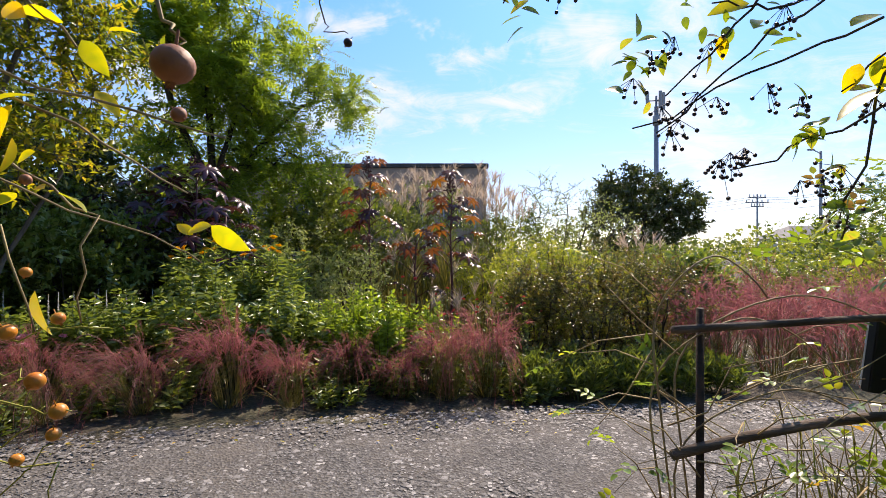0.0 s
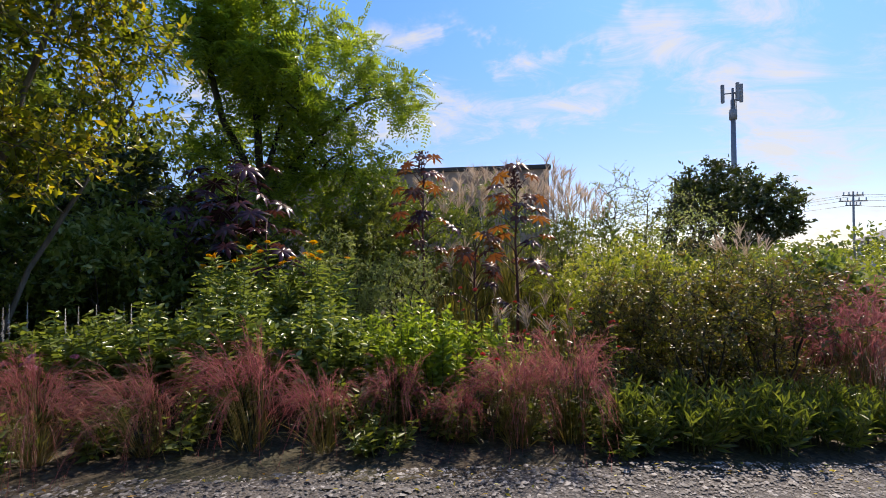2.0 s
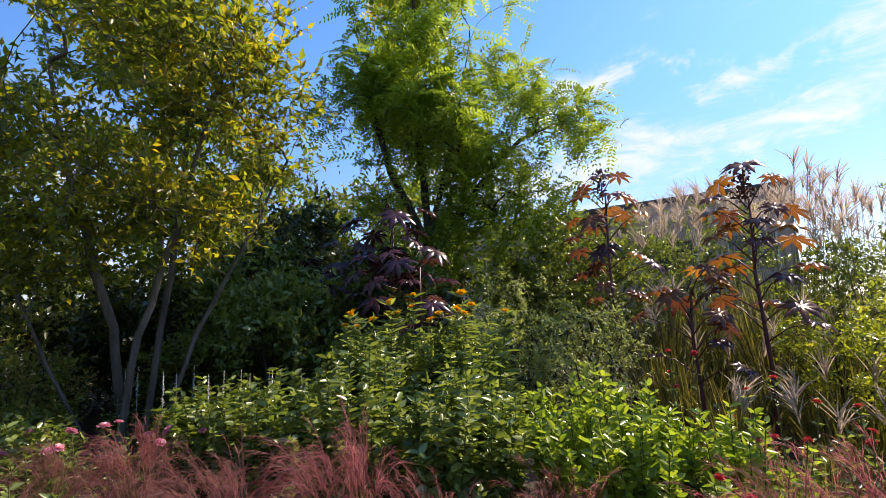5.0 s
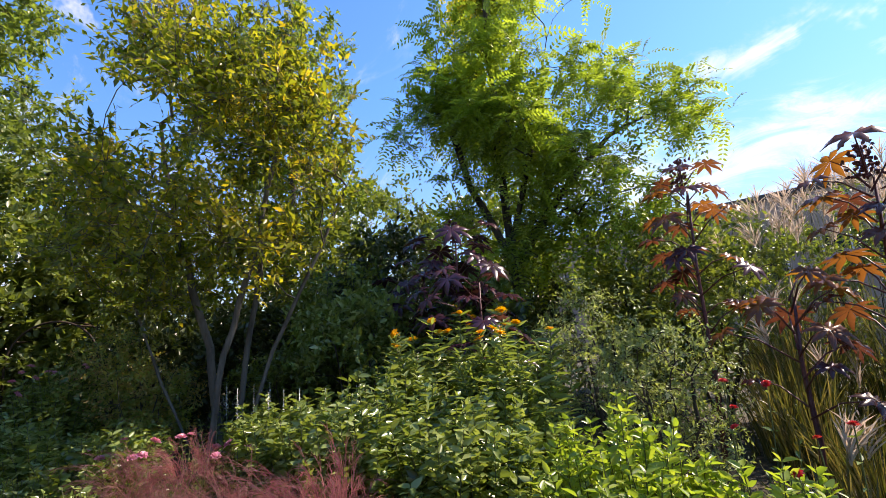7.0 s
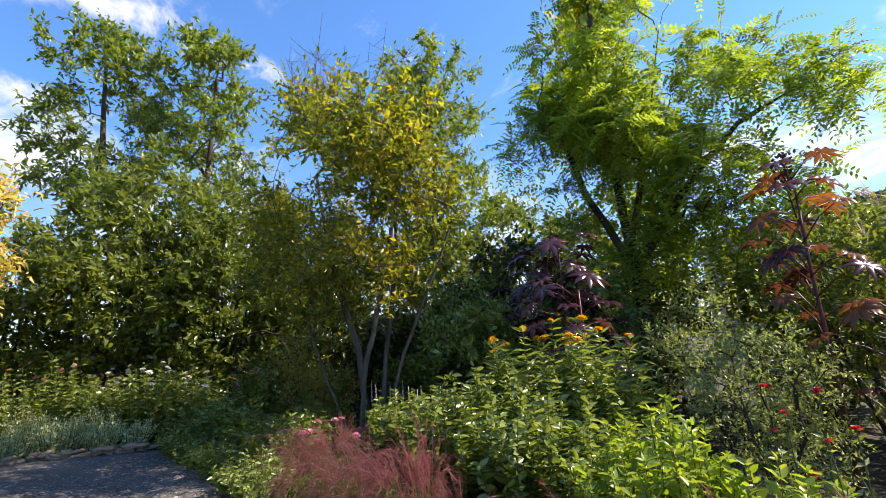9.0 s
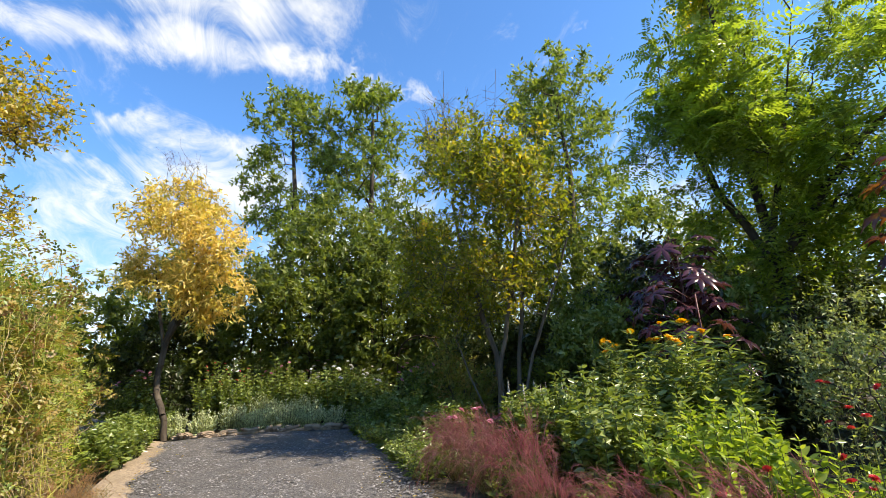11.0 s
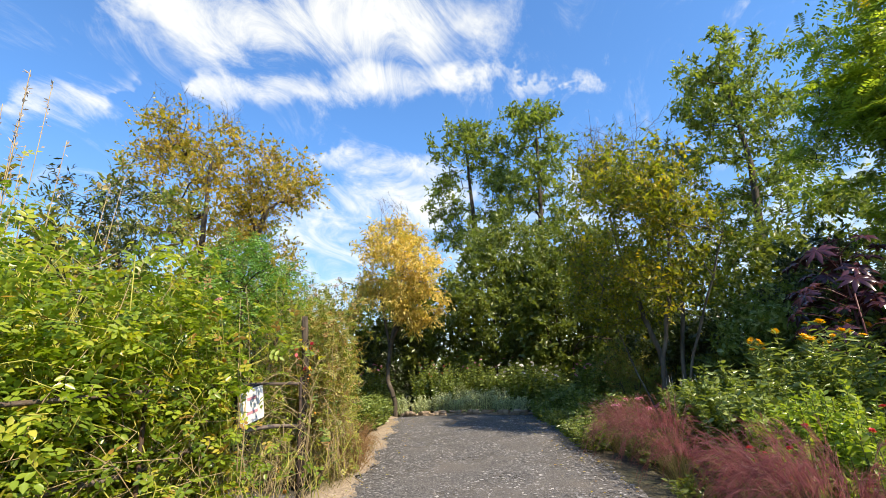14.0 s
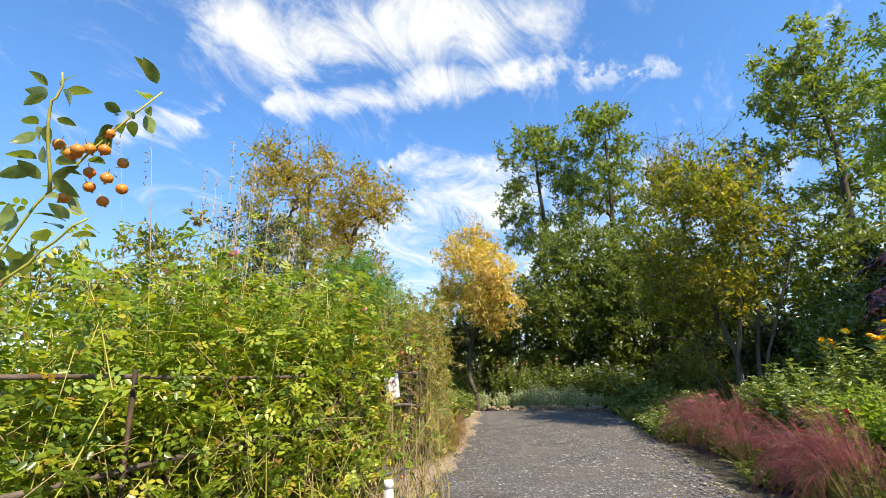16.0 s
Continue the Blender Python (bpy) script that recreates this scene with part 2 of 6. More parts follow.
M_BLADE = G("grass_blade", [(0.06, 0.075, 0.02), (0.14, 0.135, 0.045), (0.28, 0.22, 0.1)], 0.35, 0.5)
M_STRAP = G("strap_blade", [(0.05, 0.095, 0.022), (0.1, 0.165, 0.035), (0.17, 0.23, 0.06)], 0.4, 0.4)
M_PLUME = G("silvergrass_plume", [(0.42, 0.34, 0.24), (0.55, 0.45, 0.34), (0.66, 0.57, 0.46)], 0.45, 0.8, glow=1.0, through_tint=(1.15, 1.05, 1.05))
M_BROWNGRASS = G("brown_grass", [(0.2, 0.1, 0.05), (0.33, 0.19, 0.09), (0.4, 0.27, 0.13)], 0.4, 0.7, glow=1.0)
M_PETAL_Y = G("yellow_petal", [(0.75, 0.36, 0.01), (0.85, 0.48, 0.015)], 0.3, 0.5, glow=1.0)
M_PETAL_R = G("red_petal", [(0.55, 0.02, 0.04), (0.7, 0.04, 0.06), (0.68, 0.12, 0.14)], 0.3, 0.5, glow=0.9)
M_PETAL_W = G("white_petal", [(0.68, 0.68, 0.62), (0.82, 0.8, 0.76)], 0.3, 0.6, glow=0.8, through_tint=(1.15, 1.05, 1.05))
M_PETAL_P = G("pink_petal", [(0.7, 0.22, 0.35), (0.75, 0.4, 0.48)], 0.3, 0.6, glow=0.9, through_tint=(1.15, 1.05, 1.05))
M_HIP = rough_mat("rose_hip_skin", [(0.42, 0.15, 0.02), (0.62, 0.24, 0.03), (0.5, 0.1, 0.02)], 14, 0.4, 0.1, None, 90)
M_HIP_DRY = rough_mat("dry_hip_skin", [(0.2, 0.075, 0.035), (0.34, 0.13, 0.06), (0.27, 0.1, 0.045)], 9, 0.6, 0.15, None, 60)
M_BERRY = rough_mat("dark_berry", [(0.015, 0.008, 0.015), (0.04, 0.018, 0.03)], 20, 0.4, 0.05)
M_BARK = rough_mat("grey_bark", [(0.05, 0.043, 0.034), (0.11, 0.094, 0.075), (0.2, 0.175, 0.14)], 7, 0.9, 0.7, (1, 1, 0.25), 45)
M_BARK_DARK = rough_mat("dark_bark", [(0.03, 0.024, 0.018), (0.075, 0.06, 0.045), (0.12, 0.1, 0.075)], 8, 0.9, 0.7, (1, 1, 0.3), 50)
M_STEM = rough_mat("green_stem", [(0.06, 0.08, 0.025), (0.13, 0.14, 0.04)], 20, 0.7, 0.1)
M_STEM_RED = rough_mat("wine_stem", [(0.06, 0.015, 0.02), (0.14, 0.04, 0.04)], 20, 0.5, 0.1)
M_CANE = rough_mat("rose_cane", [(0.14, 0.1, 0.055), (0.31, 0.23, 0.12), (0.42, 0.34, 0.16)], 12, 0.75, 0.2)
M_CANE_GREEN = rough_mat("live_rose_cane", [(0.16, 0.18, 0.03), (0.34, 0.33, 0.06), (0.4, 0.34, 0.09)], 9, 0.6, 0.1)
M_RAIL = rough_mat("weathered_rail", [(0.05, 0.038, 0.03), (0.12, 0.09, 0.07), (0.26, 0.21, 0.18)], 6, 0.85, 0.5, (0.4, 4, 4), 60)
M_IRON = rough_mat("rusty_iron", [(0.02, 0.015, 0.012), (0.05, 0.032, 0.022), (0.1, 0.05, 0.028)], 18, 0.75, 0.3, None, 90, 0.3)
M_STEEL = rough_mat("galvanised_steel", [(0.2, 0.21, 0.22), (0.32, 0.33, 0.34)], 3, 0.5, 0.05, None, 20, 0.6)
M_DULL = rough_mat("grey_antenna", [(0.24, 0.25, 0.26), (0.36, 0.37, 0.38)], 3, 0.6, 0.05)
M_WHITE = rough_mat("chipped_white_paint", [(0.5, 0.48, 0.45), (0.74, 0.73, 0.7), (0.8, 0.79, 0.77)], 9, 0.6, 0.15)
M_BLACK = rough_mat("black_plate", [(0.012, 0.012, 0.014), (0.03, 0.03, 0.032)], 6, 0.55, 0.1)
M_PINKPRINT = rough_mat("faded_print", [(0.5, 0.2, 0.24), (0.6, 0.32, 0.34)], 9, 0.6, 0.05)
M_PVC = rough_mat("grey_pipe", [(0.33, 0.32, 0.31), (0.48, 0.47, 0.45)], 10, 0.55, 0.1)
M_WALL = rough_mat("stained_render", [(0.2, 0.14, 0.11), (0.36, 0.27, 0.21), (0.46, 0.37, 0.3)], 0.7, 0.9, 0.3, None, 9)
M_WALL_PALE = rough_mat("pale_cladding", [(0.55, 0.54, 0.52), (0.68, 0.67, 0.65)], 0.6, 0.8, 0.1, None, 12)
M_CAP = rough_mat("dark_coping", [(0.05, 0.045, 0.042), (0.1, 0.09, 0.08)], 1.5, 0.8, 0.2, None, 14)
M_ROOF = rough_mat("slate_roof", [(0.07, 0.075, 0.085), (0.13, 0.135, 0.15)], 1.2, 0.7, 0.2, None, 12)
M_GLASS, _nt, _b, _o = shader("dark_window_glass")
_b.inputs["Base Color"].default_value = (0.03, 0.035, 0.04, 1)
_b.inputs["Roughness"].default_value = 0.08
M_STONE = rough_mat("gravel_stone", [(0.045, 0.045, 0.05), (0.13, 0.13, 0.135), (0.3, 0.295, 0.29)], 45, 0.8, 0.3, None, 160, space="Generated")


def gravel_stone_mat():
    mat, nt, b, out = shader("loose_gravel")
    at = nt.nodes.new("ShaderNodeAttribute")
    at.attribute_name = "vary"
    col = ramp(nt, at.outputs["Fac"], [(0.06, 0.058, 0.056), (0.135, 0.13, 0.125), (0.22, 0.212, 0.204), (0.38, 0.366, 0.345)], [0, 0.5, 0.85, 1])
    small = noise_tex(nt, 120, 3.0)
    col = blend(nt, 0.6, col, blend(nt, small, (0.5, 0.5, 0.5), (1.5, 1.5, 1.5)), "MULTIPLY")
    nt.links.new(col, b.inputs["Base Color"])
    b.inputs["Roughness"].default_value = 0.7
    bump(nt, b, small, 0.4, 0.005)
    return mat


M_GRAVEL_LOOSE = gravel_stone_mat()


def ground_mat(name, colours, warm, scale, cell):
    mat, nt, b, out = shader(name)
    big = noise_tex(nt, scale, 6.0, 0.65)
    fine = noise_tex(nt, 38.0, 5.0, 0.7)
    co = nt.nodes.new("ShaderNodeTexCoord")
    vo = nt.nodes.new("ShaderNodeTexVoronoi")
    vo.inputs["Scale"].default_value = cell
    nt.links.new(co.outputs["Object"], vo.inputs["Vector"])
    grain = nt.nodes.new("ShaderNodeSeparateColor")
    nt.links.new(vo.outputs["Color"], grain.inputs[0])
    col = ramp(nt, grain.outputs[0], colours)
    col = blend(nt, ramp(nt, big, [(0, 0, 0), (1, 1, 1)], [0.45, 0.72]), col, warm)
    col = blend(nt, 0.6, col, blend(nt, fine, (0.4, 0.4, 0.4), (1.6, 1.6, 1.6)), "MULTIPLY")
    nt.links.new(col, b.inputs["Base Color"])
    b.inputs["Roughness"].default_value = 0.9
    bump(nt, b, blend(nt, 0.4, vo.outputs["Distance"], fine), 0.9, 0.02)
    return mat


M_GRAVEL = ground_mat("compacted_gravel", [(0.04, 0.038, 0.037), (0.085, 0.081, 0.078), (0.15, 0.143, 0.134)], (0.12, 0.106, 0.092), 1.1, 55.0)
M_EARTH = ground_mat("garden_earth", [(0.03, 0.024, 0.017), (0.06, 0.046, 0.03), (0.1, 0.08, 0.05)], (0.05, 0.06, 0.025), 0.7, 26.0)
M_SANDY = ground_mat("sandy_verge", [(0.2, 0.15, 0.1), (0.3, 0.23, 0.16), (0.36, 0.29, 0.2)], (0.22, 0.17, 0.11), 1.6, 40.0)

# ---- geometry helpers ----
rng = np.random.default_rng(7)


def unit(a):
    return a / (np.linalg.norm(a, axis=-1, keepdims=True) + 1e-9)


def rand_dirs(n, up=0.0):
    d = rng.normal(size=(n, 3))
    d[:, 2] += up
    return unit(d)


class Geo:
    """Triangles gathered in arrays, with one random value for each piece."""

    def __init__(self):
        self.v, self.f, self.a, self.n, self.fine = [], [], [], 0, False

    def add(self, v, f, a):
        self.v.append(v.reshape(-1, 3))
        self.f.append(f.reshape(-1, 3) + self.n)
        self.a.append(a.reshape(-1))
        self.n += len(self.v[-1])

    def leaves(self, p, d, length, width, lift=0.8, droop=0.12, vary=None, wide_at=0.42, face=None):
        """Folded leaves at p that point along d."""
        n = len(p)
        if not n:
            return
        length = np.broadcast_to(np.asarray(length, float), (n,))[:, None]
        width = np.broadcast_to(np.asarray(width, float), (n,))[:, None]
        up = rng.normal(size=(n, 3)) * 0.55
        up[:, 2] += lift
        if face is not None:
            up = face + up * 0.22
        s = unit(np.cross(d, up))
        nn = np.cross(s, d)
        mid = p + d * length * wide_at
        v = np.stack([p, mid + s * width * 0.5 + nn * width * 0.14, p + d * length - nn * length * droop, mid - s * width * 0.5 + nn * width * 0.14], 1)
        vary = rng.random(n) if vary is None else np.clip(vary, 0, 1)
        if self.fine:
            one, two = p + d * length * 0.28, p + d * length * 0.66 - nn * length * droop * 0.35
            lift_in = nn * width * 0.12
            v = np.stack([p, one + s * width * 0.46 + lift_in, two + s * width * 0.4 + lift_in, p + d * length - nn * length * droop, two - s * width * 0.4 + lift_in, one - s * width * 0.46 + lift_in], 1)
            f = np.arange(n)[:, None, None] * 6 + np.array([[0, 1, 3], [1, 2, 3], [0, 3, 5], [3, 4, 5]])[None]
            self.add(v, f, np.repeat(vary, 6))
            return
        f = np.arange(n)[:, None, None] * 4 + np.array([[0, 1, 2], [0, 2, 3]])[None]
        self.add(v, f, np.repeat(vary, 4))

    def pinnate(self, p, d, length, pairs, leaf, width, droop=0.35, vary=None):
        """Feather leaves: pairs of leaflets along a drooping stalk."""
        n = len(p)
        side = unit(np.cross(d, np.array([0, 0, 1.0]) + rng.normal(size=(n, 3)) * 0.35))
        vary = rng.random(n) if vary is None else vary
        length = np.broadcast_to(np.asarray(length, float), (n,))[:, None]
        for j in range(pairs + 1):
            u = (j + 0.6) / (pairs + 0.6)
            q = p + d * length * u + np.array([0, 0, -1.0]) * length * droop * u * u
            size = leaf * (1 - 0.35 * abs(u - 0.45))
            along = unit(d + np.array([0, 0, -1.0]) * droop * 2 * u)
            face = np.cross(side, along)
            face = face * np.where(face[:, 2:3] < 0, -1, 1)
            if j == pairs:
                self.leaves(q, along, size, width, 1.0, 0.1, vary + rng.normal(size=n) * 0.08, face=face)
            else:
                for sgn in (-1, 1):
                    self.leaves(q, unit(side * sgn + along * 0.45 + rng.normal(size=(n, 3)) * 0.12), size, width, 1.0, 0.1, vary + rng.normal(size=n) * 0.08, face=face)

    def segs(self, a, b, ra, rb, sides=5, vary=None):
        """Tapered round pieces from a to b."""
        n = len(a)
        if not n:
            return
        ra, rb = (np.broadcast_to(np.asarray(r, float), (n,))[:, None, None] for r in (ra, rb))
        d = unit(b - a)
        s = unit(np.cross(d, np.where(np.abs(d[:, 2:3]) > 0.9, np.array([[1.0, 0, 0]]), np.array([[0, 0, 1.0]]))))
        t = np.cross(d, s)
        ang = np.arange(sides) * 2 * np.pi / sides
        ring = np.cos(ang)[None, :, None] * s[:, None] + np.sin(ang)[None, :, None] * t[:, None]
        v = np.concatenate([a[:, None] + ring * ra, b[:, None] + ring * rb], 1)
        i = np.arange(sides)
        k = (i + 1) % sides
        quad = np.concatenate([np.stack([i, k, k + sides], 1), np.stack([i, k + sides, i + sides], 1)])
        f = np.arange(n)[:, None, None] * 2 * sides + quad[None]
        vary = rng.random(n) if vary is None else vary
        self.add(v, f, np.repeat(vary, 2 * sides))

    def line(self, pts, r0, r1, sides=6):
        pts = np.asarray(pts, float)
        k = len(pts)
        r = np.linspace(r0, r1, k)[:, None, None]
        d = unit(np.gradient(pts, axis=0))
        ref = np.array([0, 0, 1.0]) if abs(d[:, 2]).max() < 0.93 else np.array([0.37, 0.93, 0.02])
        s = unit(np.cross(d, ref))
        t = np.cross(d, s)
        ang = np.arange(sides) * 2 * np.pi / sides
        v = pts[:, None] + r * (np.cos(ang)[None, :, None] * s[:, None] + np.sin(ang)[None, :, None] * t[:, None])
        i = np.arange(sides)
        j = (i + 1) % sides
        quad = np.concatenate([np.stack([i, j, j + sides], 1), np.stack([i, j + sides, i + sides], 1)])
        f = (np.arange(k - 1)[:, None, None] * sides + quad[None]).reshape(-1, 3)
        ends = [[0, m + 1, m] for m in range(1, sides - 1)] + [[(k - 1) * sides, (k - 1) * sides + m, (k - 1) * sides + m + 1] for m in range(1, sides - 1)]
        self.add(v, np.concatenate([f, np.array(ends)]), np.full(k * sides, rng.random()))

    def strands(self, p, d, length, width, sag, steps=3, vary=None):
        """Fine blades: flat strips that arch over."""
        n = len(p)
        if not n:
            return
        length = np.broadcast_to(np.asarray(length, float), (n,))[:, None]
        width = np.broadcast_to(np.asarray(width, float), (n,))[:, None]
        sag = np.broadcast_to(np.asarray(sag, float), (n,))[:, None]
        s = unit(np.cross(d, rng.normal(size=(n, 3))))
        rows = []
        for j in range(steps):
            u = j / steps
            q = p + d * length * u
            q = q - np.array([0, 0, 1.0]) * length * sag * u * u
            w = width * (1 - 0.55 * u) * 0.5
            rows += [q + s * w, q - s * w]
        rows.append(p + d * length - np.array([0, 0, 1.0]) * length * sag)
        v = np.stack(rows, 1)
        k = v.shape[1]
        tri = []
        for j in range(steps - 1):
            tri += [[2 * j, 2 * j + 1, 2 * j + 3], [2 * j, 2 * j + 3, 2 * j + 2]]
        tri.append([2 * steps - 2, 2 * steps - 1, 2 * steps])
        f = np.arange(n)[:, None, None] * k + np.array(tri)[None]
        vary = rng.random(n) if vary is None else np.clip(vary, 0, 1)
        self.add(v, f, np.repeat(vary, k))

    def mesh(self, name, mat, smooth=False):
        me = bpy.data.meshes.new(name)
        v, f, a = np.concatenate(self.v), np.concatenate(self.f), np.concatenate(self.a)
        me.vertices.add(len(v))
        me.vertices.foreach_set("co", v.astype(np.float32).ravel())
        me.loops.add(len(f) * 3)
        me.loops.foreach_set("vertex_index", f.astype(np.int32).ravel())
        me.polygons.add(len(f))
        me.polygons.foreach_set("loop_start", np.arange(0, len(f) * 3, 3, dtype=np.int32))
        if smooth:
            me.polygons.foreach_set("use_smooth", np.ones(len(f), dtype=bool))
        me.update(calc_edges=True)
        at = me.attributes.new("vary", "FLOAT", "POINT")
        at.data.foreach_set("value", a.astype(np.float32))
        me.materials.append(mat)
        return me


def thing(name, at, label, category, group="", kind=""):
    ob = new(name)
    ob.empty_display_size = 0.1
    ob.matrix_basis = at if isinstance(at, Matrix) else Matrix.Translation(at)
    return tagged(ob, label, category, group, kind)


def part(name, geo, material, parent, label="", kind=""):
    """A mesh part under a thing; geo is a Geo, a bmesh or mesh data in the parent's space."""
    if isinstance(geo, Geo):
        me = geo.mesh(name, material, smooth=False)
    elif isinstance(geo, bpy.types.Mesh):
        me = geo
    else:
        me = bpy.data.meshes.new(name)
        geo.to_mesh(me)
        geo.free()
        me.materials.append(material)
    ob = new(name, me)
    ob.parent = parent
    return tagged(ob, label, kind=kind)


def box(x0, y0, z0, x1, y1, z1, bevel=0.0):
    bm = bmesh.new()
    bmesh.ops.create_cube(bm, size=1.0, matrix=Matrix.LocRotScale(((x0 + x1) / 2, (y0 + y1) / 2, (z0 + z1) / 2), None, (x1 - x0, y1 - y0, z1 - z0)))
    if bevel:
        bmesh.ops.bevel(bm, geom=bm.edges[:], offset=bevel, segments=2, affect="EDGES")
    return bm


def rod(a, b, r0, r1=None, sides=10):
    bm = bmesh.new()
    a, b = Vector(a), Vector(b)
    m = Matrix.Translation((a + b) / 2) @ (b - a).to_track_quat("Z", "Y").to_matrix().to_4x4()
    bmesh.ops.create_cone(bm, cap_ends=True, segments=sides, radius1=r0, radius2=r0 if r1 is None else r1, depth=(b - a).length, matrix=m)
    for f in bm.faces:
        f.smooth = len(f.verts) == 4
    return bm


def gz(x, y=0.0):
    """The ground's height: a gentle slope along the path, level far off."""
    x = np.asarray(x, float)
    return -0.36 * np.tanh(x / 8.0) - 0.0


# ---- plants: generators ----
def crown_points(lobes, n, gap=0.0, shell=0.55):
    """Points in a set of ellipsoids, more of them near the outside, with ragged gaps."""
    lobes = np.asarray(lobes, float)
    share = lobes[:, 3] * lobes[:, 4] * lobes[:, 5]
    pick = rng.choice(len(lobes), size=n * 3, p=share / share.sum())
    d = rand_dirs(n * 3)
    r = rng.random(n * 3) ** (1 / 3)
    r = np.where(rng.random(n * 3) < shell, 0.72 + 0.33 * rng.random(n * 3), r)
    p = lobes[pick, :3] + d * r[:, None] * lobes[pick, 3:]
    if gap:
        k = np.array([noise.noise(Vector(q * 1.1)) for q in p])
        p = p[k > gap - 0.35]
    return p[:n]


def woody(wood, stems, points, tip=0.005, thick=None, sag=0.1, climb=0.7):
    """Limbs: each point is tied to the nearest limb below it. Returns the points' last directions."""
    nodes, parent = [], []
    for path in stems:
        path = np.asarray(path, float)
        last = -1
        for k in range(len(path) - 1):
            for u in np.linspace(0, 1, 4, endpoint=(k == len(path) - 2)):
                q = path[k] * (1 - u) + path[k + 1] * u
                nodes.append(q + rng.normal(size=3) * 0.012)
                parent.append(last)
                last = len(nodes) - 1
    base = np.array(nodes)
    order = np.argsort([np.min(np.linalg.norm(base - p, axis=1)) for p in points])
    dirs = np.zeros_like(points)
    arr = np.zeros((len(nodes) + 3 * len(points), 3))
    arr[:len(nodes)] = base
    cnt = len(nodes)
    for i in order:
        p = points[i]
        dv = p - arr[:cnt]
        dist = np.linalg.norm(dv, axis=1)
        cost = dist * (1 + climb * np.clip(0.35 - dv[:, 2] / (dist + 1e-6), 0, 1.3))
        j = int(np.argmin(cost))
        q = arr[j].copy()
        length = dist[j]
        last = j
        for u in (0.35, 0.7, 1.0):
            w = q + (p - q) * u
            w[2] += sag * length * math.sin(u * math.pi)
            if u < 1:
                w = w + rng.normal(size=3) * 0.05 * length
            arr[cnt] = w
            parent.append(last)
            last = cnt
            cnt += 1
        dirs[i] = unit(arr[cnt - 1] - arr[cnt - 2])
    arr = arr[:cnt]
    parent = np.array(parent)
    area = np.zeros(cnt)
    for k in range(cnt - 1, -1, -1):
        area[k] = max(area[k], tip ** 2.2)
        if parent[k] >= 0:
            area[parent[k]] += area[k]
    rad = area ** (1 / 2.2)
    if thick:
        rad = tip + (thick - tip) * (np.maximum(rad - tip, 0) / max(rad.max() - tip, 1e-6)) ** 1.5
    ok = np.where(parent >= 0)[0]
    ra = np.minimum(rad[parent[ok]], rad[ok] * 1.35)
    big = rad[ok] > 0.02
    for sel, sides in ((big, 8), (~big, 4)):
        k = ok[sel]
        wood.segs(arr[parent[k]], arr[k], ra[sel], rad[k], sides)
    return dirs


def sprigs(wood, crown, points, dirs, twigs, twig_len, per, size, ratio, up=0.25, kind="plain", pairs=6, hang=0.12, vary=None, shift=0.0, show=True):
    """Leafy twigs round each point."""
    n = len(points)
    p = np.repeat(points, twigs, 0)
    d = unit(np.repeat(dirs, twigs, 0) * 0.7 + rand_dirs(n * twigs, up))
    length = twig_len * (0.5 + rng.random(n * twigs))
    end = p + d * length[:, None]
    if show:
        wood.segs(p, end, 0.0035, 0.0015, 3)
    tone = np.repeat(rng.random(n), twigs) if vary is None else np.repeat(vary, twigs)
    u = (np.arange(per) + 0.5) / per
    q = (p[:, None] + (end - p)[:, None] * u[None, :, None]).reshape(-1, 3)
    m = len(q)
    ld = unit(np.repeat(d, per, 0) * 0.5 + rand_dirs(m, 0.05))
    t = np.repeat(tone, per) * 0.5 + rng.random(m) * 0.5 + shift
    s = size * (0.6 + 0.7 * rng.random(m))
    if kind == "pinnate":
        crown.pinnate(q, ld, s, pairs, size * ratio, size * ratio * 0.4, 0.4, t)
    else:
        crown.leaves(q, ld, s, s * ratio, 0.8, hang, t)


def tree(name, x, y, label, stems, lobes, n, leaf, bark, thick, size, ratio, twigs=5, per=7, twig_len=0.35, category="tree", group="", kind="plain", pairs=6,
         gap=0.25, up=0.25, tip=0.006, hang=0.12, shell=0.55, sag=0.1, shift=0.0, z=None, show=True, shoots=0):
    root = thing(name, (x, y, float(gz(x, y)) - 0.03 if z is None else z), label, category, group)
    wood, crown = Geo(), Geo()
    crown.fine = kind == "pinnate"
    pts = crown_points(lobes, n, gap, shell)
    d = woody(wood, stems, pts, tip, thick, sag)
    sprigs(wood, crown, pts, d, twigs, twig_len, per, size, ratio, up, kind, pairs, hang, shift=shift, show=show)
    for k in range(shoots):
        q = pts[np.argsort(-pts[:, 2])[k]]
        w = [q, q + np.array([rng.normal() * 0.1, rng.normal() * 0.1, 0.35]), q + np.array([rng.normal() * 0.22, rng.normal() * 0.22, 0.5 + 0.45 * rng.random()])]
        wood.line(w, 0.006, 0.002, 4)
        for m in range(5):
            b0 = w[1] + (w[2] - w[1]) * rng.random()
            wood.line([b0, b0 + rand_dirs(1, 0.9)[0] * 0.25], 0.003, 0.0015, 3)
    part("trunk" if category == "tree" else "stem", wood, bark, root, kind="" if category == "tree" else "stuff")
    part("crown" if category == "tree" else "foliage", crown, leaf, root)
    return root


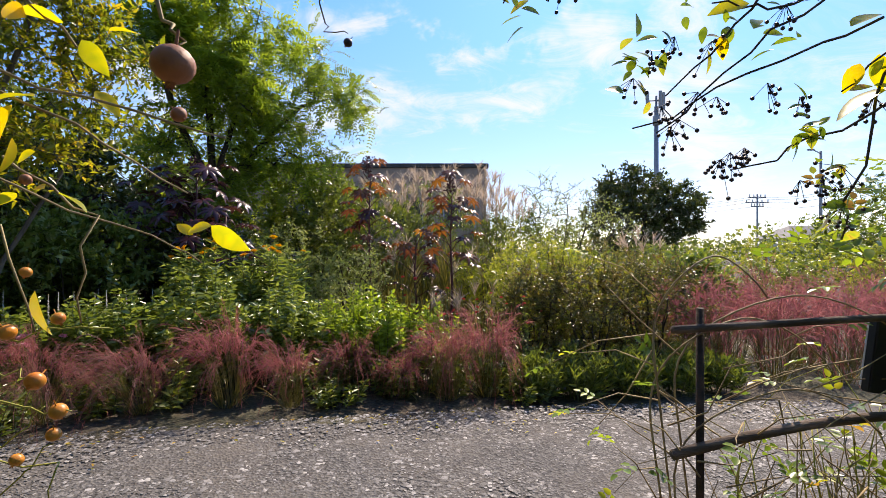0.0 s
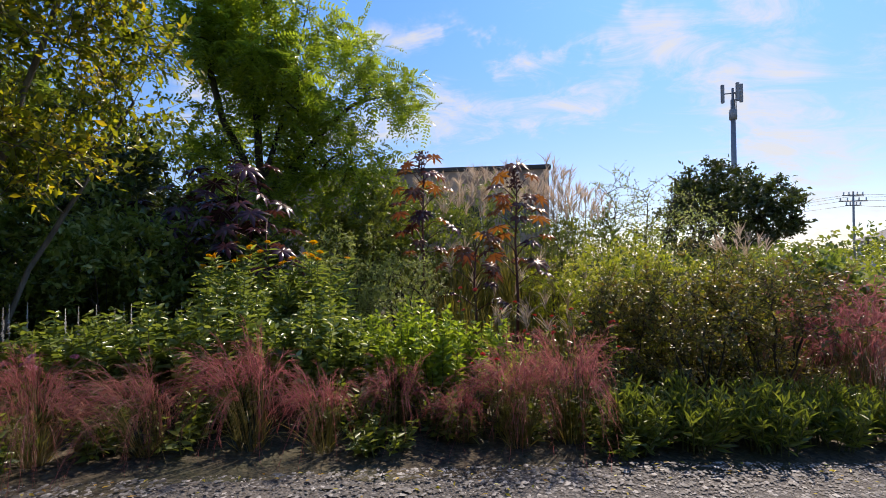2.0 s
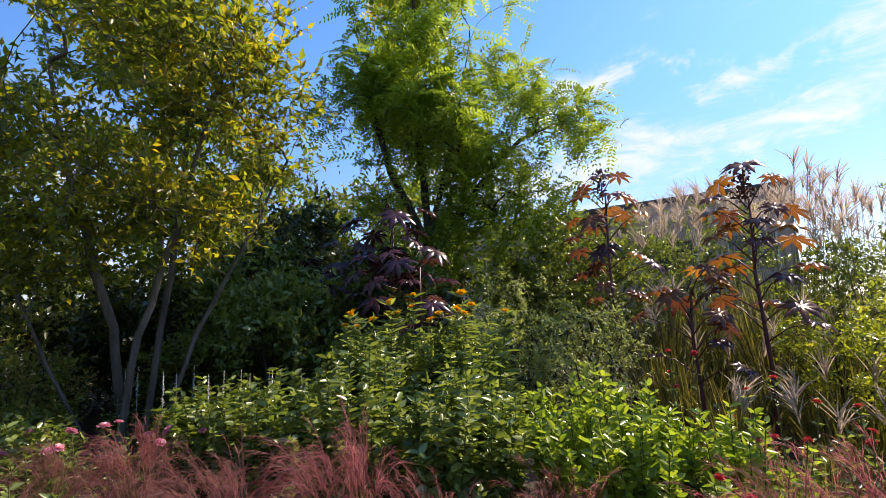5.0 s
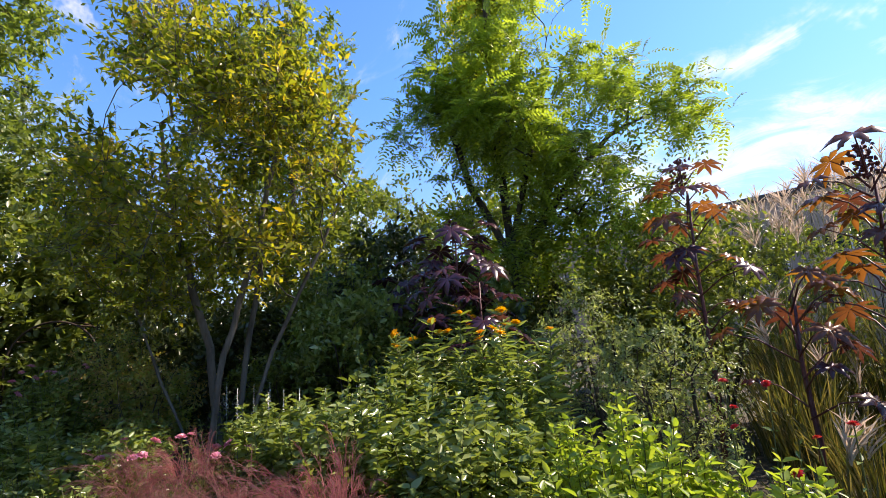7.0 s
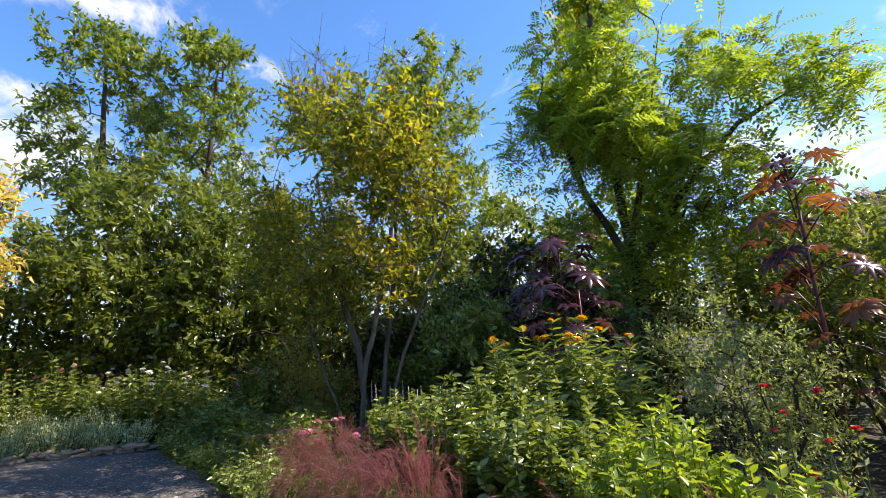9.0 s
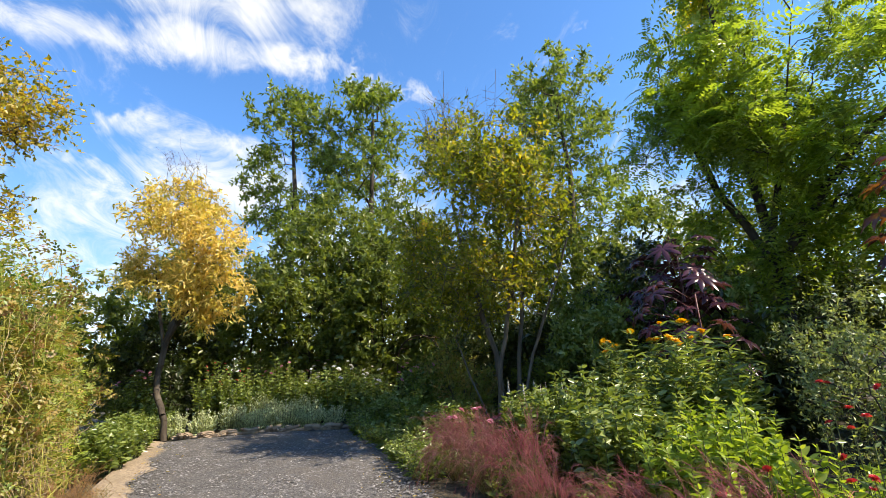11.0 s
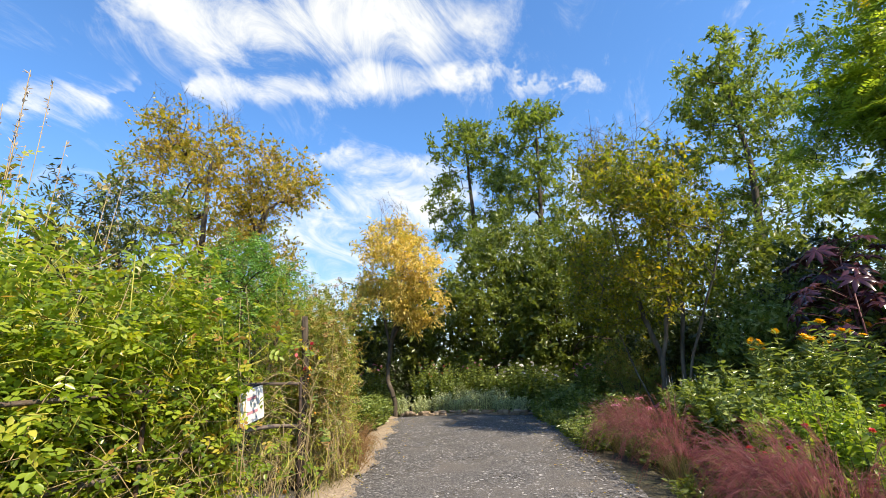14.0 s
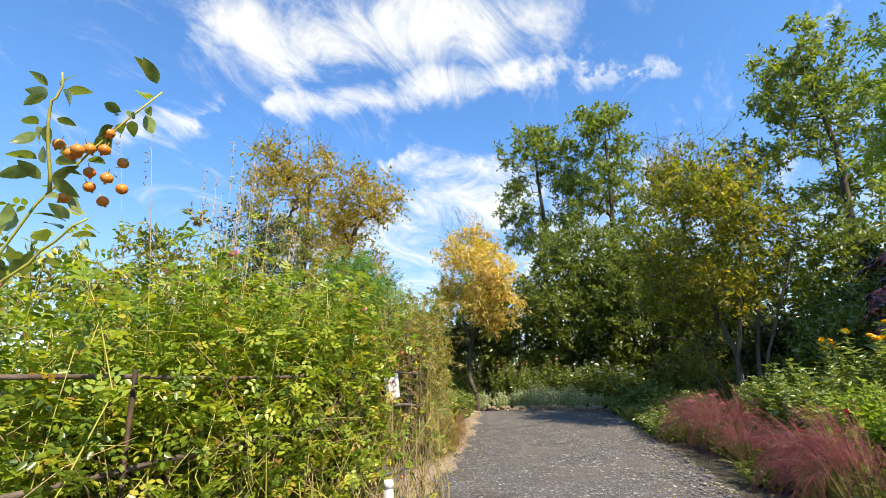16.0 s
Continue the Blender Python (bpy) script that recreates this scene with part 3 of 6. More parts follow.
def shrub(name, x, y, label, r, h, n, leaf, size, ratio, bark=None, low=0.1, twigs=4, per=7, twig_len=0.16, category="shrub", group="", gap=0.1, lobes=None, up=0.3, hang=0.1, shift=0.0, ry=None, show=False):
    """A bush: several stems from the ground, leaves all over a lumpy outline."""
    ry = ry or r
    if lobes is None:
        lobes = [(0, 0, h * (0.5 + low / 2), r, ry, h * (0.5 - low / 2))]
        for k in range(5):
            a = k * 1.26 + rng.random()
            lobes.append((math.cos(a) * r * 0.55, math.sin(a) * ry * 0.55, h * (0.35 + 0.4 * rng.random()), r * 0.5, ry * 0.5, h * 0.28))
        for k in range(6):
            a = k * 1.05 + rng.random()
            lobes.append((math.cos(a) * r * 0.6, math.sin(a) * ry * 0.6, h * 0.17, r * 0.42, ry * 0.42, h * 0.17))
    stems = []
    for k in range(5):
        a = k * 1.26 + rng.random()
        stems.append([(math.cos(a) * 0.06, math.sin(a) * 0.06, 0), (math.cos(a) * r * 0.25, math.sin(a) * ry * 0.25, h * 0.3), (math.cos(a) * r * 0.4, math.sin(a) * ry * 0.4, h * 0.6)])
    return tree(name, x, y, label, stems, lobes, n, leaf, bark or M_BARK_DARK, 0.012 + 0.008 * h, size, ratio, twigs, per, twig_len, category, group, gap=gap, up=up, tip=0.003, hang=hang, shell=0.6, shift=shift, show=show)


def flower_mesh(name, r, petals, mat, centre=0.35, dome=0.25, layers=1):
    """One flower head facing up."""
    g = Geo()
    for k in range(layers):
        a = np.arange(petals) * 2 * np.pi / petals + k * 0.4
        tilt = 0.15 + 0.5 * k
        d = unit(np.stack([np.cos(a), np.sin(a), np.full(petals, tilt)], 1))
        g.leaves(np.zeros((petals, 3)) + np.array([0, 0, 0.05 * r * k]), d, r * (1 - 0.2 * k), r * 5.2 / petals, 1.6, 0.1, wide_at=0.62)
    d = rand_dirs(26, 0.9)
    g.leaves(np.zeros((26, 3)), d, r * centre, r * 0.22, 0.5, 0.0)
    return g.mesh(name, mat)


def herb(name, x, y, label, stems_n, h, spread, leaf, size, ratio, nodes=9, category="plant", group="", flower=None, flower_name="flower", flowers=0, lean=(0, 0), bare=0.25, per_node=2, stem_mat=None, hang=0.15, base=None, flower_label="", rise=0.32, ry=None):
    """A leafy perennial: upright stems with pairs of leaves, flowers at the tips."""
    root = thing(name, (x, y, float(gz(x, y)) - 0.02), label, category, group)
    base = base or spread * 0.7
    st, fo = Geo(), Geo()
    fo.fine = name in ("leafy_perennial", "bright_perennial", "sunflower_plant") and x > -5
    a = rng.random(stems_n) * 2 * np.pi
    rr = np.sqrt(rng.random(stems_n))
    sq = (ry or spread) / spread
    foot = np.stack([np.cos(a) * rr * base, np.sin(a) * rr * base * sq, np.zeros(stems_n)], 1)
    top = np.stack([np.cos(a) * rr * spread + lean[0], np.sin(a) * rr * spread * sq + lean[1], h * (0.62 + 0.38 * rng.random(stems_n)) * (1 - 0.28 * rr ** 2)], 1)
    top[:, :2] += rng.normal(size=(stems_n, 2)) * 0.05
    mid = foot * 0.55 + top * 0.45 + rng.normal(size=(stems_n, 3)) * 0.03
    mid[:, 2] += 0.06 * h
    def at(u):
        return foot * (1 - u) ** 2 + 2 * mid * u * (1 - u) + top * u * u
    us = np.linspace(0, 1, 5)
    for u0, u1 in zip(us[:-1], us[1:]):
        st.segs(at(u0), at(u1), 0.0055 - 0.003 * u0, 0.0055 - 0.003 * u1, 4)
    tone = rng.random(stems_n)
    for k in range(nodes):
        u = bare + (1 - bare) * (k + 0.6) / nodes
        q = at(u)
        turn = a + k * 1.75 + rng.random(stems_n)
        for s in range(per_node):
            ang = turn + s * 2 * np.pi / per_node + rng.normal(size=stems_n) * 0.25
            d = unit(np.stack([np.cos(ang), np.sin(ang), rise * (0.4 + rng.random(stems_n)) * (0.6 + u) + rng.normal(size=stems_n) * 0.3], 1))
            big = size * (1.2 - 0.5 * u) * (0.5 + 0.8 * rng.random(stems_n))
            fo.leaves(q, d, big, big * ratio, 0.75, hang, tone * 0.4 + rng.random(stems_n) * 0.6)
    part("stem", st, stem_mat or M_STEM, root, kind="stuff")
    part("foliage", fo, leaf, root, kind="stuff")
    if flowers:
        best = np.argsort(-top[:, 2] + rng.random(stems_n) * (0.12 if category == "plant" and name != "rose_bush" else 0.8))[:flowers]
        for k in best:
            ob = part(flower_name, flower, None, root, flower_label)
            ob.matrix_basis = pose(*(top[k] + np.array([0, 0, 0.01])), rng.normal() * 22, rng.normal() * 22, rng.random() * 360) @ Matrix.Scale(0.75 + 0.5 * rng.random(), 4)
    return root


def grass_clump(name, label, stems_n, h, spread, plume_mat, blade_mat, hair=34, group="", blades=60, hair_len=0.1, hair_w=0.0016, lean=(0, 0)):
    """A fountain grass: arching blades and stalks with a haze of hair-fine plumes."""
    root = thing(name, (0, 0, 0), label, "grass", group)
    bl, pl = Geo(), Geo()
    a = rng.random(blades) * 2 * np.pi
    foot = np.stack([np.cos(a), np.sin(a), np.zeros(blades)], 1) * (rng.random(blades)[:, None] * 0.12)
    d = unit(np.stack([np.cos(a) * (0.2 + 0.75 * rng.random(blades)), np.sin(a) * (0.2 + 0.75 * rng.random(blades)), np.ones(blades)], 1))
    bl.strands(foot, d, h * (0.5 + 0.45 * rng.random(blades)), 0.005, 0.35 + 0.45 * rng.random(blades), 4)
    a = rng.random(stems_n) * 2 * np.pi
    out = spread * (0.3 + 0.85 * rng.random(stems_n))
    foot = np.stack([np.cos(a), np.sin(a), np.zeros(stems_n)], 1) * 0.09
    top = np.stack([np.cos(a) * out + lean[0], np.sin(a) * out + lean[1], h * (0.95 + 0.25 * rng.random(stems_n)) - 1.9 * out * rng.random(stems_n) ** 0.6], 1)
    top[:, 2] = np.maximum(top[:, 2], 0.06)
    mid = foot * 0.5 + top * 0.5
    mid[:, 2] = np.maximum(mid[:, 2] + 0.28 * h, 0.95 * h)
    mid[:, :2] *= 0.9
    tone = rng.random(stems_n)
    def at(u):
        return foot * (1 - u) ** 2 + 2 * mid * u * (1 - u) + top * u * u
    us = np.linspace(0, 1, 6)
    for u0, u1 in zip(us[:-1], us[1:]):
        (bl if u1 < 0.5 else pl).segs(at(u0), at(u1), 0.0018 - 0.001 * u0, 0.0018 - 0.001 * u1, 3, tone)
    for k in range(hair):
        u = 0.4 + 0.6 * (k + rng.random(stems_n)) / hair
        u = u[:, None]
        q = foot * (1 - u) ** 2 + 2 * mid * u * (1 - u) + top * u * u
        along = unit(2 * (1 - u) * (mid - foot) + 2 * u * (top - mid))
        dd = unit(along + rng.normal(size=(stems_n, 3)) * 0.27)
        pl.strands(q, dd, hair_len * (1.5 - 0.9 * u[:, 0]) * (0.6 + 0.9 * rng.random(stems_n)), hair_w, 0.3, 2, tone * 0.5 + rng.random(stems_n) * 0.5)
    part("blade", bl, blade_mat, root, kind="stuff")
    part("plume", pl, plume_mat, root, kind="stuff")
    return root

# ---- ground ----
EDGE = [(-30, 1.6), (-9.5, 1.3), (-6.6, 2.1), (-5.5, 2.55), (-4.5, 2.95), (-2.9, 3.35), (-1.9, 3.68), (-0.5, 4.08), (0.6, 4.4), (1.6, 4.6), (3, 4.85), (5, 5.2), (9, 5.8), (30, 8)]
NEAR = [(-30, -1.9), (-9.5, -1.9), (-6.7, -1.45), (-5, -0.75), (-3.2, -0.1), (-1.9, 0.35), (-0.8, 0.7), (0.8, 1.0), (1.6, 1.95), (2.4, 2.25), (4, 2.3), (6, 2.5), (9, 2.9), (30, 5)]


def edge_y(line, x):
    return np.interp(x, [p[0] for p in line], [p[1] for p in line])


def sheet(name, xs, ys, height, mat, label, category="ground"):
    xs, ys = np.asarray(xs, float), np.asarray(ys, float)
    gx, gy = np.meshgrid(xs, ys)
    v = np.stack([gx, gy, height(gx, gy)], 2).reshape(-1, 3)
    nx, ny = len(xs), len(ys)
    i = (np.arange(ny - 1)[:, None] * nx + np.arange(nx - 1)[None]).ravel()
    g = Geo()
    g.add(v, np.concatenate([np.stack([i, i + 1, i + nx + 1], 1), np.stack([i, i + nx + 1, i + nx], 1)]), np.zeros(len(v)))
    ob = new(name, g.mesh(name, mat, True))
    return tagged(ob, label, category, kind="structure")


def lumps(x, y, amp, scale):
    f = np.vectorize(lambda a, b: noise.noise(Vector((a * scale, b * scale, 3.3))))
    return amp * f(x, y)


far = [-900, -300, -120, -60, -35]
sheet("ground", far + list(np.linspace(-22, 22, 89)) + [35, 60, 120, 300, 900], far + list(np.linspace(-22, 26, 97)) + [35, 60, 120, 300, 900],
      lambda x, y: gz(x) - 0.05 + np.where((np.abs(x) < 23) & (np.abs(y) < 27), lumps(x, y, 0.04, 0.9), 0), M_EARTH, "dark garden earth with leaf litter, sloping gently", "ground")

px = np.linspace(-7.6, 16, 190)
pu = np.linspace(0, 1, 34)
lo = edge_y(NEAR, px) + 0.1 * np.sin(px * 2.3) + 0.05 * np.sin(px * 7.1)
hi = edge_y(EDGE, px) + 0.06 * np.sin(px * 3.1) + 0.04 * np.sin(px * 8.3)
pg = Geo()
PX, PU = np.meshgrid(px, pu)
PY = lo[None] * (1 - PU) + hi[None] * PU
PZ = gz(PX) + 0.012 - 0.03 * (np.abs(PU - 0.5) * 2) ** 6 + lumps(PX, PY, 0.012, 2.0)
pi_ = (np.arange(33)[:, None] * 190 + np.arange(189)[None]).ravel()
pg.add(np.stack([PX, PY, PZ], 2).reshape(-1, 3), np.concatenate([np.stack([pi_, pi_ + 1, pi_ + 191], 1), np.stack([pi_, pi_ + 191, pi_ + 190], 1)]), np.zeros(PX.size))
path_ob = tagged(new("path", pg.mesh("path", M_GRAVEL, True)), "dark grey compacted gravel garden path with loose stones", "path", kind="structure")

# the opening in the fence, through which the walk begins
eg = Geo()
EX, EY = np.meshgrid(np.linspace(-0.75, 0.75, 16), np.linspace(-3, 1.05, 30))
ei = (np.arange(29)[:, None] * 16 + np.arange(15)[None]).ravel()
eg.add(np.stack([EX, EY, gz(EX) + 0.004 + lumps(EX, EY, 0.01, 2.0)], 2).reshape(-1, 3), np.concatenate([np.stack([ei, ei + 1, ei + 17], 1), np.stack([ei, ei + 17, ei + 16], 1)]), np.zeros(EX.size))
tagged(new("path_entry", eg.mesh("path_entry", M_GRAVEL, True)), "trodden gravel gap between the rose bushes", "path", kind="structure")

# sandy verge along the near side
vg = Geo()
vx = np.linspace(-6.9, 6, 120)
v0, v1 = edge_y(NEAR, vx) - 0.3, edge_y(NEAR, vx) + 0.16 + 0.08 * np.sin(vx * 5) + 0.05 * np.sin(vx * 13)
VX = np.stack([vx, vx, vx])
VY = np.stack([v0, (v0 + v1) / 2, v1])
VZ = np.stack([gz(vx) + 0.03, gz(vx) + 0.04, gz(vx) + 0.004])
vi = (np.arange(2)[:, None] * 120 + np.arange(119)[None]).ravel()
vg.add(np.stack([VX, VY, VZ], 2).reshape(-1, 3), np.concatenate([np.stack([vi, vi + 1, vi + 121], 1), np.stack([vi, vi + 121, vi + 120], 1)]), np.zeros(VX.size))
tagged(new("verge", vg.mesh("verge", M_SANDY, True)), "pale sandy verge beside the gravel path", "verge", kind="structure")


def stones(n, xr, size, margin=0.0, bias=None):
    x = xr[0] + (xr[1] - xr[0]) * rng.random(n)
    y = edge_y(NEAR, x) - 0.05 + rng.random(n) * (edge_y(EDGE, x) - edge_y(NEAR, x) + 0.1)
    s = size * (0.4 + rng.random(n) ** 3 * 1.7)
    oct_v = np.array([(1, 0.1, 0), (0.1, 1, 0), (-0.9, 0.2, 0.05), (0, -1, 0), (0.15, 0.1, 0.75)])
    v = oct_v[None] * (0.6 + 0.7 * rng.random((n, 5, 1))) * np.stack([s, s * (0.55 + 0.4 * rng.random(n)), s * (0.24 + 0.22 * rng.random(n))], 1)[:, None]
    a = rng.random(n) * 6.28
    c, sn = np.cos(a)[:, None], np.sin(a)[:, None]
    v = np.stack([v[..., 0] * c - v[..., 1] * sn, v[..., 0] * sn + v[..., 1] * c, v[..., 2]], 2)
    v += np.stack([x, y, gz(x) + 0.013], 1)[:, None]
    tri = np.array([[0, 1, 4], [1, 2, 4], [2, 3, 4], [3, 0, 4]])
    g = Geo()
    g.add(v, np.arange(n)[:, None, None] * 5 + tri[None], np.repeat(rng.random(n), 5))
    return g


gravel = stones(64000, (-6.8, 4.2), 0.0135)
gravel_ob = new("gravel", gravel.mesh("gravel", M_GRAVEL_LOOSE))
gravel_ob.parent = path_ob
tagged(gravel_ob, "loose angular grey gravel chips", kind="stuff")

# ---- far surroundings ----
def building():
    root = thing("building", (0, 24.0, float(gz(0)) - 0.3), "low flat-roofed building with stained beige walls and dark coping", "building")
    x0, x1, h = -15.0, 2.25, 6.0
    bm = bmesh.new()
    wins = [(-13.5 + 2.7 * k, 2.9) for k in range(6)]
    cols = sorted({x0, x1, *[w[0] for w in wins], *[w[0] + 1.7 for w in wins]})
    rows = [0, 2.9, 4.3, h]
    for i in range(len(cols) - 1):
        for j in range(3):
            if j == 1 and any(abs(cols[i] - w[0]) < 1e-6 for w in wins):
                continue
            bmesh.ops.create_cube(bm, size=1.0, matrix=Matrix.LocRotScale(((cols[i] + cols[i + 1]) / 2, 0.15, (rows[j] + rows[j + 1]) / 2), None, (cols[i + 1] - cols[i], 0.3, rows[j + 1] - rows[j])))
    for x in (x0 + 0.15, x1 - 0.15):
        bmesh.ops.create_cube(bm, size=1.0, matrix=Matrix.LocRotScale((x, 4.3, h / 2), None, (0.3, 8, h)))
    bmesh.ops.create_cube(bm, size=1.0, matrix=Matrix.LocRotScale(((x0 + x1) / 2, 8.4, h / 2), None, (x1 - x0, 0.3, h)))
    part("wall", bm, M_WALL, root)
    part("roof", box(x0, 0.1, h - 0.3, x1, 8.4, h - 0.1), M_ROOF, root)
    part("coping", box(x0 - 0.1, -0.12, h, x1 + 0.1, 0.42, h + 0.22, 0.03), M_CAP, root, "dark stained coping")
    for w, z in wins:
        win = part("window", box(w, 0.12, z, w + 1.7, 0.18, z + 1.4), M_GLASS, root, "dark window pane")
        for a, b in ((w, w + 0.07), (w + 0.82, w + 0.88), (w + 1.63, w + 1.7)):
            part("frame", box(a, 0.05, z, b, 0.11, z + 1.4), M_WALL_PALE, win)
    return root


building()


def tower():
    root = thing("mobile_mast", (32.2, 70, 0), "tall grey steel mobile mast with three panel antennas", "mast")
    part("pole", rod((0, 0, -0.5), (0, 0, 23), 0.42, 0.3, 14), M_STEEL, root)
    part("upper_pole", rod((0, 0, 18), (0, 0, 24.6), 0.2, 0.16), M_STEEL, root)
    part("collar", rod((0, 0, 20.2), (0, 0, 21.6), 0.5), M_DULL, root)
    for x, y in ((-1.25, 0.2), (1.15, 0.1), (0.35, -0.6)):
        ant = part("antenna", box(x - 0.22, y - 0.14, 22.6, x + 0.22, y + 0.14, 25.2, 0.05), M_DULL, root)
        part("bracket", rod((0, 0, 23.9), (x, y, 23.9), 0.09), M_STEEL, ant)
    part("cable", rod((0.3, -0.3, 20.5), (0.25, -0.3, 24), 0.06), M_BLACK, root)


tower()


def utility_pole(x, y, h, r, arms):
    root = thing("utility_pole", (x, y, 0), "grey concrete utility pole with cross arms", "utility pole", "poles beyond the garden")
    part("pole", rod((0, 0, -0.5), (0, 0, h), r, r * 0.7), M_DULL, root)
    for z, w in arms:
        arm = part("cross_arm", rod((-w, 0, z), (w, 0, z), r * 0.5), M_STEEL, root)
        for k in (-0.9, -0.4, 0.4, 0.9):
            part("insulator", rod((w * k, 0, z), (w * k, 0, z + 4 * r * 0.7), r * 0.5), M_WHITE, arm)
    return root


utility_pole(80, 118, 15.5, 0.28, ((14.6, 2.2), (13.3, 3.0), (12.3, 1.6)))
lamp_pole = utility_pole(44, 54, 12.9, 0.2, ())
lamp_pole["label"] = "slim grey concrete pole with a street lamp arm"
lamp_arm = part("lamp_arm", rod((0, 0, 12.6), (-1.0, -0.2, 13.0), 0.06), M_STEEL, lamp_pole)
part("lamp_head", box(-1.7, -0.35, 12.93, -0.95, -0.05, 13.1, 0.04), M_DULL, lamp_arm, "flat grey lamp head")
for k, (za, zb) in enumerate(((14.9, 11.8), (14.4, 11.4), (13.6, 11.0), (12.4, 9.6))):
    for sgn, end in ((1, (60, 46, zb + 3.5)), (-1, (-20, 190, zb + 1.5))):
        g = Geo()
        a, b = np.array((80, 118, za)), np.array(end)
        u = np.linspace(0, 1, 22)[:, None]
        pts = a * (1 - u) + b * u
        pts[:, 2] -= 3.0 * (4 * u * (1 - u))[:, 0]
        g.line(pts, 0.035, 0.035, 4)
        wire = thing("power_line", (0, 0, 0), "thin black overhead power line", "cable", "overhead lines")
        part("cable", g, M_BLACK, wire)


def house(x, y, w, d, h):
    root = thing("house", (x, y, 0), "distant house with a grey tiled hipped roof", "house")
    part("wall", box(-w / 2, -d / 2, -0.5, w / 2, d / 2, h), M_WALL_PALE, root)
    bm = bmesh.new()
    e = 0.6
    c = [bm.verts.new(p) for p in ((-w / 2 - e, -d / 2 - e, h), (w / 2 + e, -d / 2 - e, h), (w / 2 + e, d / 2 + e, h), (-w / 2 - e, d / 2 + e, h), (-w / 4, 0, h + 1.9), (w / 4, 0, h + 1.9))]
    for f in ((0, 1, 5, 4), (1, 2, 5), (2, 3, 4, 5), (3, 0, 4), (3, 2, 1, 0)):
        bm.faces.new([c[i] for i in f])
    part("roof", bm, M_ROOF, root)
    for k in (-0.3, 0.1):
        part("window", box(w * k, -d / 2 - 0.05, h - 1.6, w * k + 1.4, -d / 2 - 0.01, h - 0.6), M_GLASS, root)


house(53, 68, 9, 7, 3.0)

# far woods that close the horizon
fw, fc = Geo(), Geo()
for k in range(150):
    a = k / 150 * 2 * np.pi
    rr = 62 + 22 * rng.random()
    c = np.array([math.cos(a) * rr, math.sin(a) * rr, 0])
    open_sky = 0.35 < (math.pi / 2 - a) % (2 * math.pi) < 0.95
    hh = (2.6 if open_sky else 4.2) + 2.4 * rng.random()
    p = crown_points([(c[0], c[1], hh * 0.45, 4.5, 4.5, hh * 0.55)], 240)
    fc.leaves(p, rand_dirs(len(p)), 0.65, 0.42, 0.6)
    fw.line([c, c + np.array([0, 0, hh * 0.6])], 0.2, 0.08, 5)
woods = thing("far_woods", (0, 0, 0), "distant belt of mixed green trees along the horizon", "woods", kind="stuff")
part("trunk", fw, M_BARK_DARK, woods)
part("crown", fc, M_DEEP, woods)

# ---- trees ----
def tiers(z0, z1, reach, n, tuft):
    """Lobes set in loose tiers round an upright stem, shorter towards the top."""
    out = []
    for k in range(n):
        u = (k + 0.5) / n
        a, r = k * 2.4 + rng.random(), reach * (1 - 0.65 * u) * (0.45 + 0.65 * rng.random())
        out.append((math.cos(a) * r, math.sin(a) * r, z0 + (z1 - z0) * u + rng.normal() * 0.2, tuft * (0.8 + 0.5 * rng.random()), tuft * (0.8 + 0.5 * rng.random()), tuft * 0.55))
    return out + [(0, 0, z1 + 0.2, tuft * 0.7, tuft * 0.7, tuft)]


locust = tree("locust_tree", -4.35, 8.8, "bright green locust tree with feathery leaves and dark trunk",
     [[(0, 0, 0), (0.05, 0.05, 1.6), (-0.1, 0.1, 3.2), (-0.2, 0.1, 5.2), (-0.1, 0, 8.6)], [(0.0, 0, 2.2), (0.6, 0.6, 3.4), (1.2, 1.4, 4.5), (1.9, 2.3, 5.0)], [(0, 0, 2.4), (-0.6, -0.2, 3.8), (-1.0, -0.4, 5.4)], [(0, 0, 2.6), (0.35, 0.4, 4.4), (0.6, 0.8, 6.4)]],
     [(0, 0, 4.2, 1.25, 1.25, 1.1), (-0.1, 0, 5.7, 1.25, 1.25, 1.2), (0.3, 0.15, 7.4, 0.85, 0.85, 1.5), (0.9, 1.0, 4.7, 0.9, 0.95, 0.8), (1.8, 2.2, 4.8, 0.75, 0.95, 0.5), (1.2, 1.5, 5.7, 0.8, 0.9, 0.45), (0.9, 0.8, 3.4, 0.8, 0.8, 0.8), (1.6, 1.7, 3.7, 0.8, 0.8, 0.7), (0.5, 0.3, 2.4, 0.8, 0.8, 0.6), (-1.0, -0.5, 4.7, 0.8, 0.8, 0.8), (-0.8, -0.5, 6.2, 0.6, 0.6, 0.6), (-0.2, 0, 3.0, 0.9, 0.9, 0.55), (0.7, 0.8, 7.0, 0.6, 0.6, 0.6)],
     430, M_LOCUST, M_BARK_DARK, 0.08, 0.46, 0.2, twigs=3, per=3, twig_len=0.38, kind="pinnate", pairs=8, gap=0.42, tip=0.005, show=True, hang=0.3)
yellow_top = Geo()
yellow_top.fine = True
yp = np.array([-5.3, 9.25, 7.95]) + rng.normal(size=(60, 3)) * np.array([0.24, 0.2, 0.26])
yellow_top.pinnate(yp, unit(rand_dirs(60, 0.2) + np.array([-0.5, -0.2, 0])), 0.4, 6, 0.1, 0.04, 0.4)
part("yellow_foliage", yellow_top, M_GOLD, locust, "yellow autumn leaflets on one limb").matrix_parent_inverse = locust.matrix_basis.inverted()
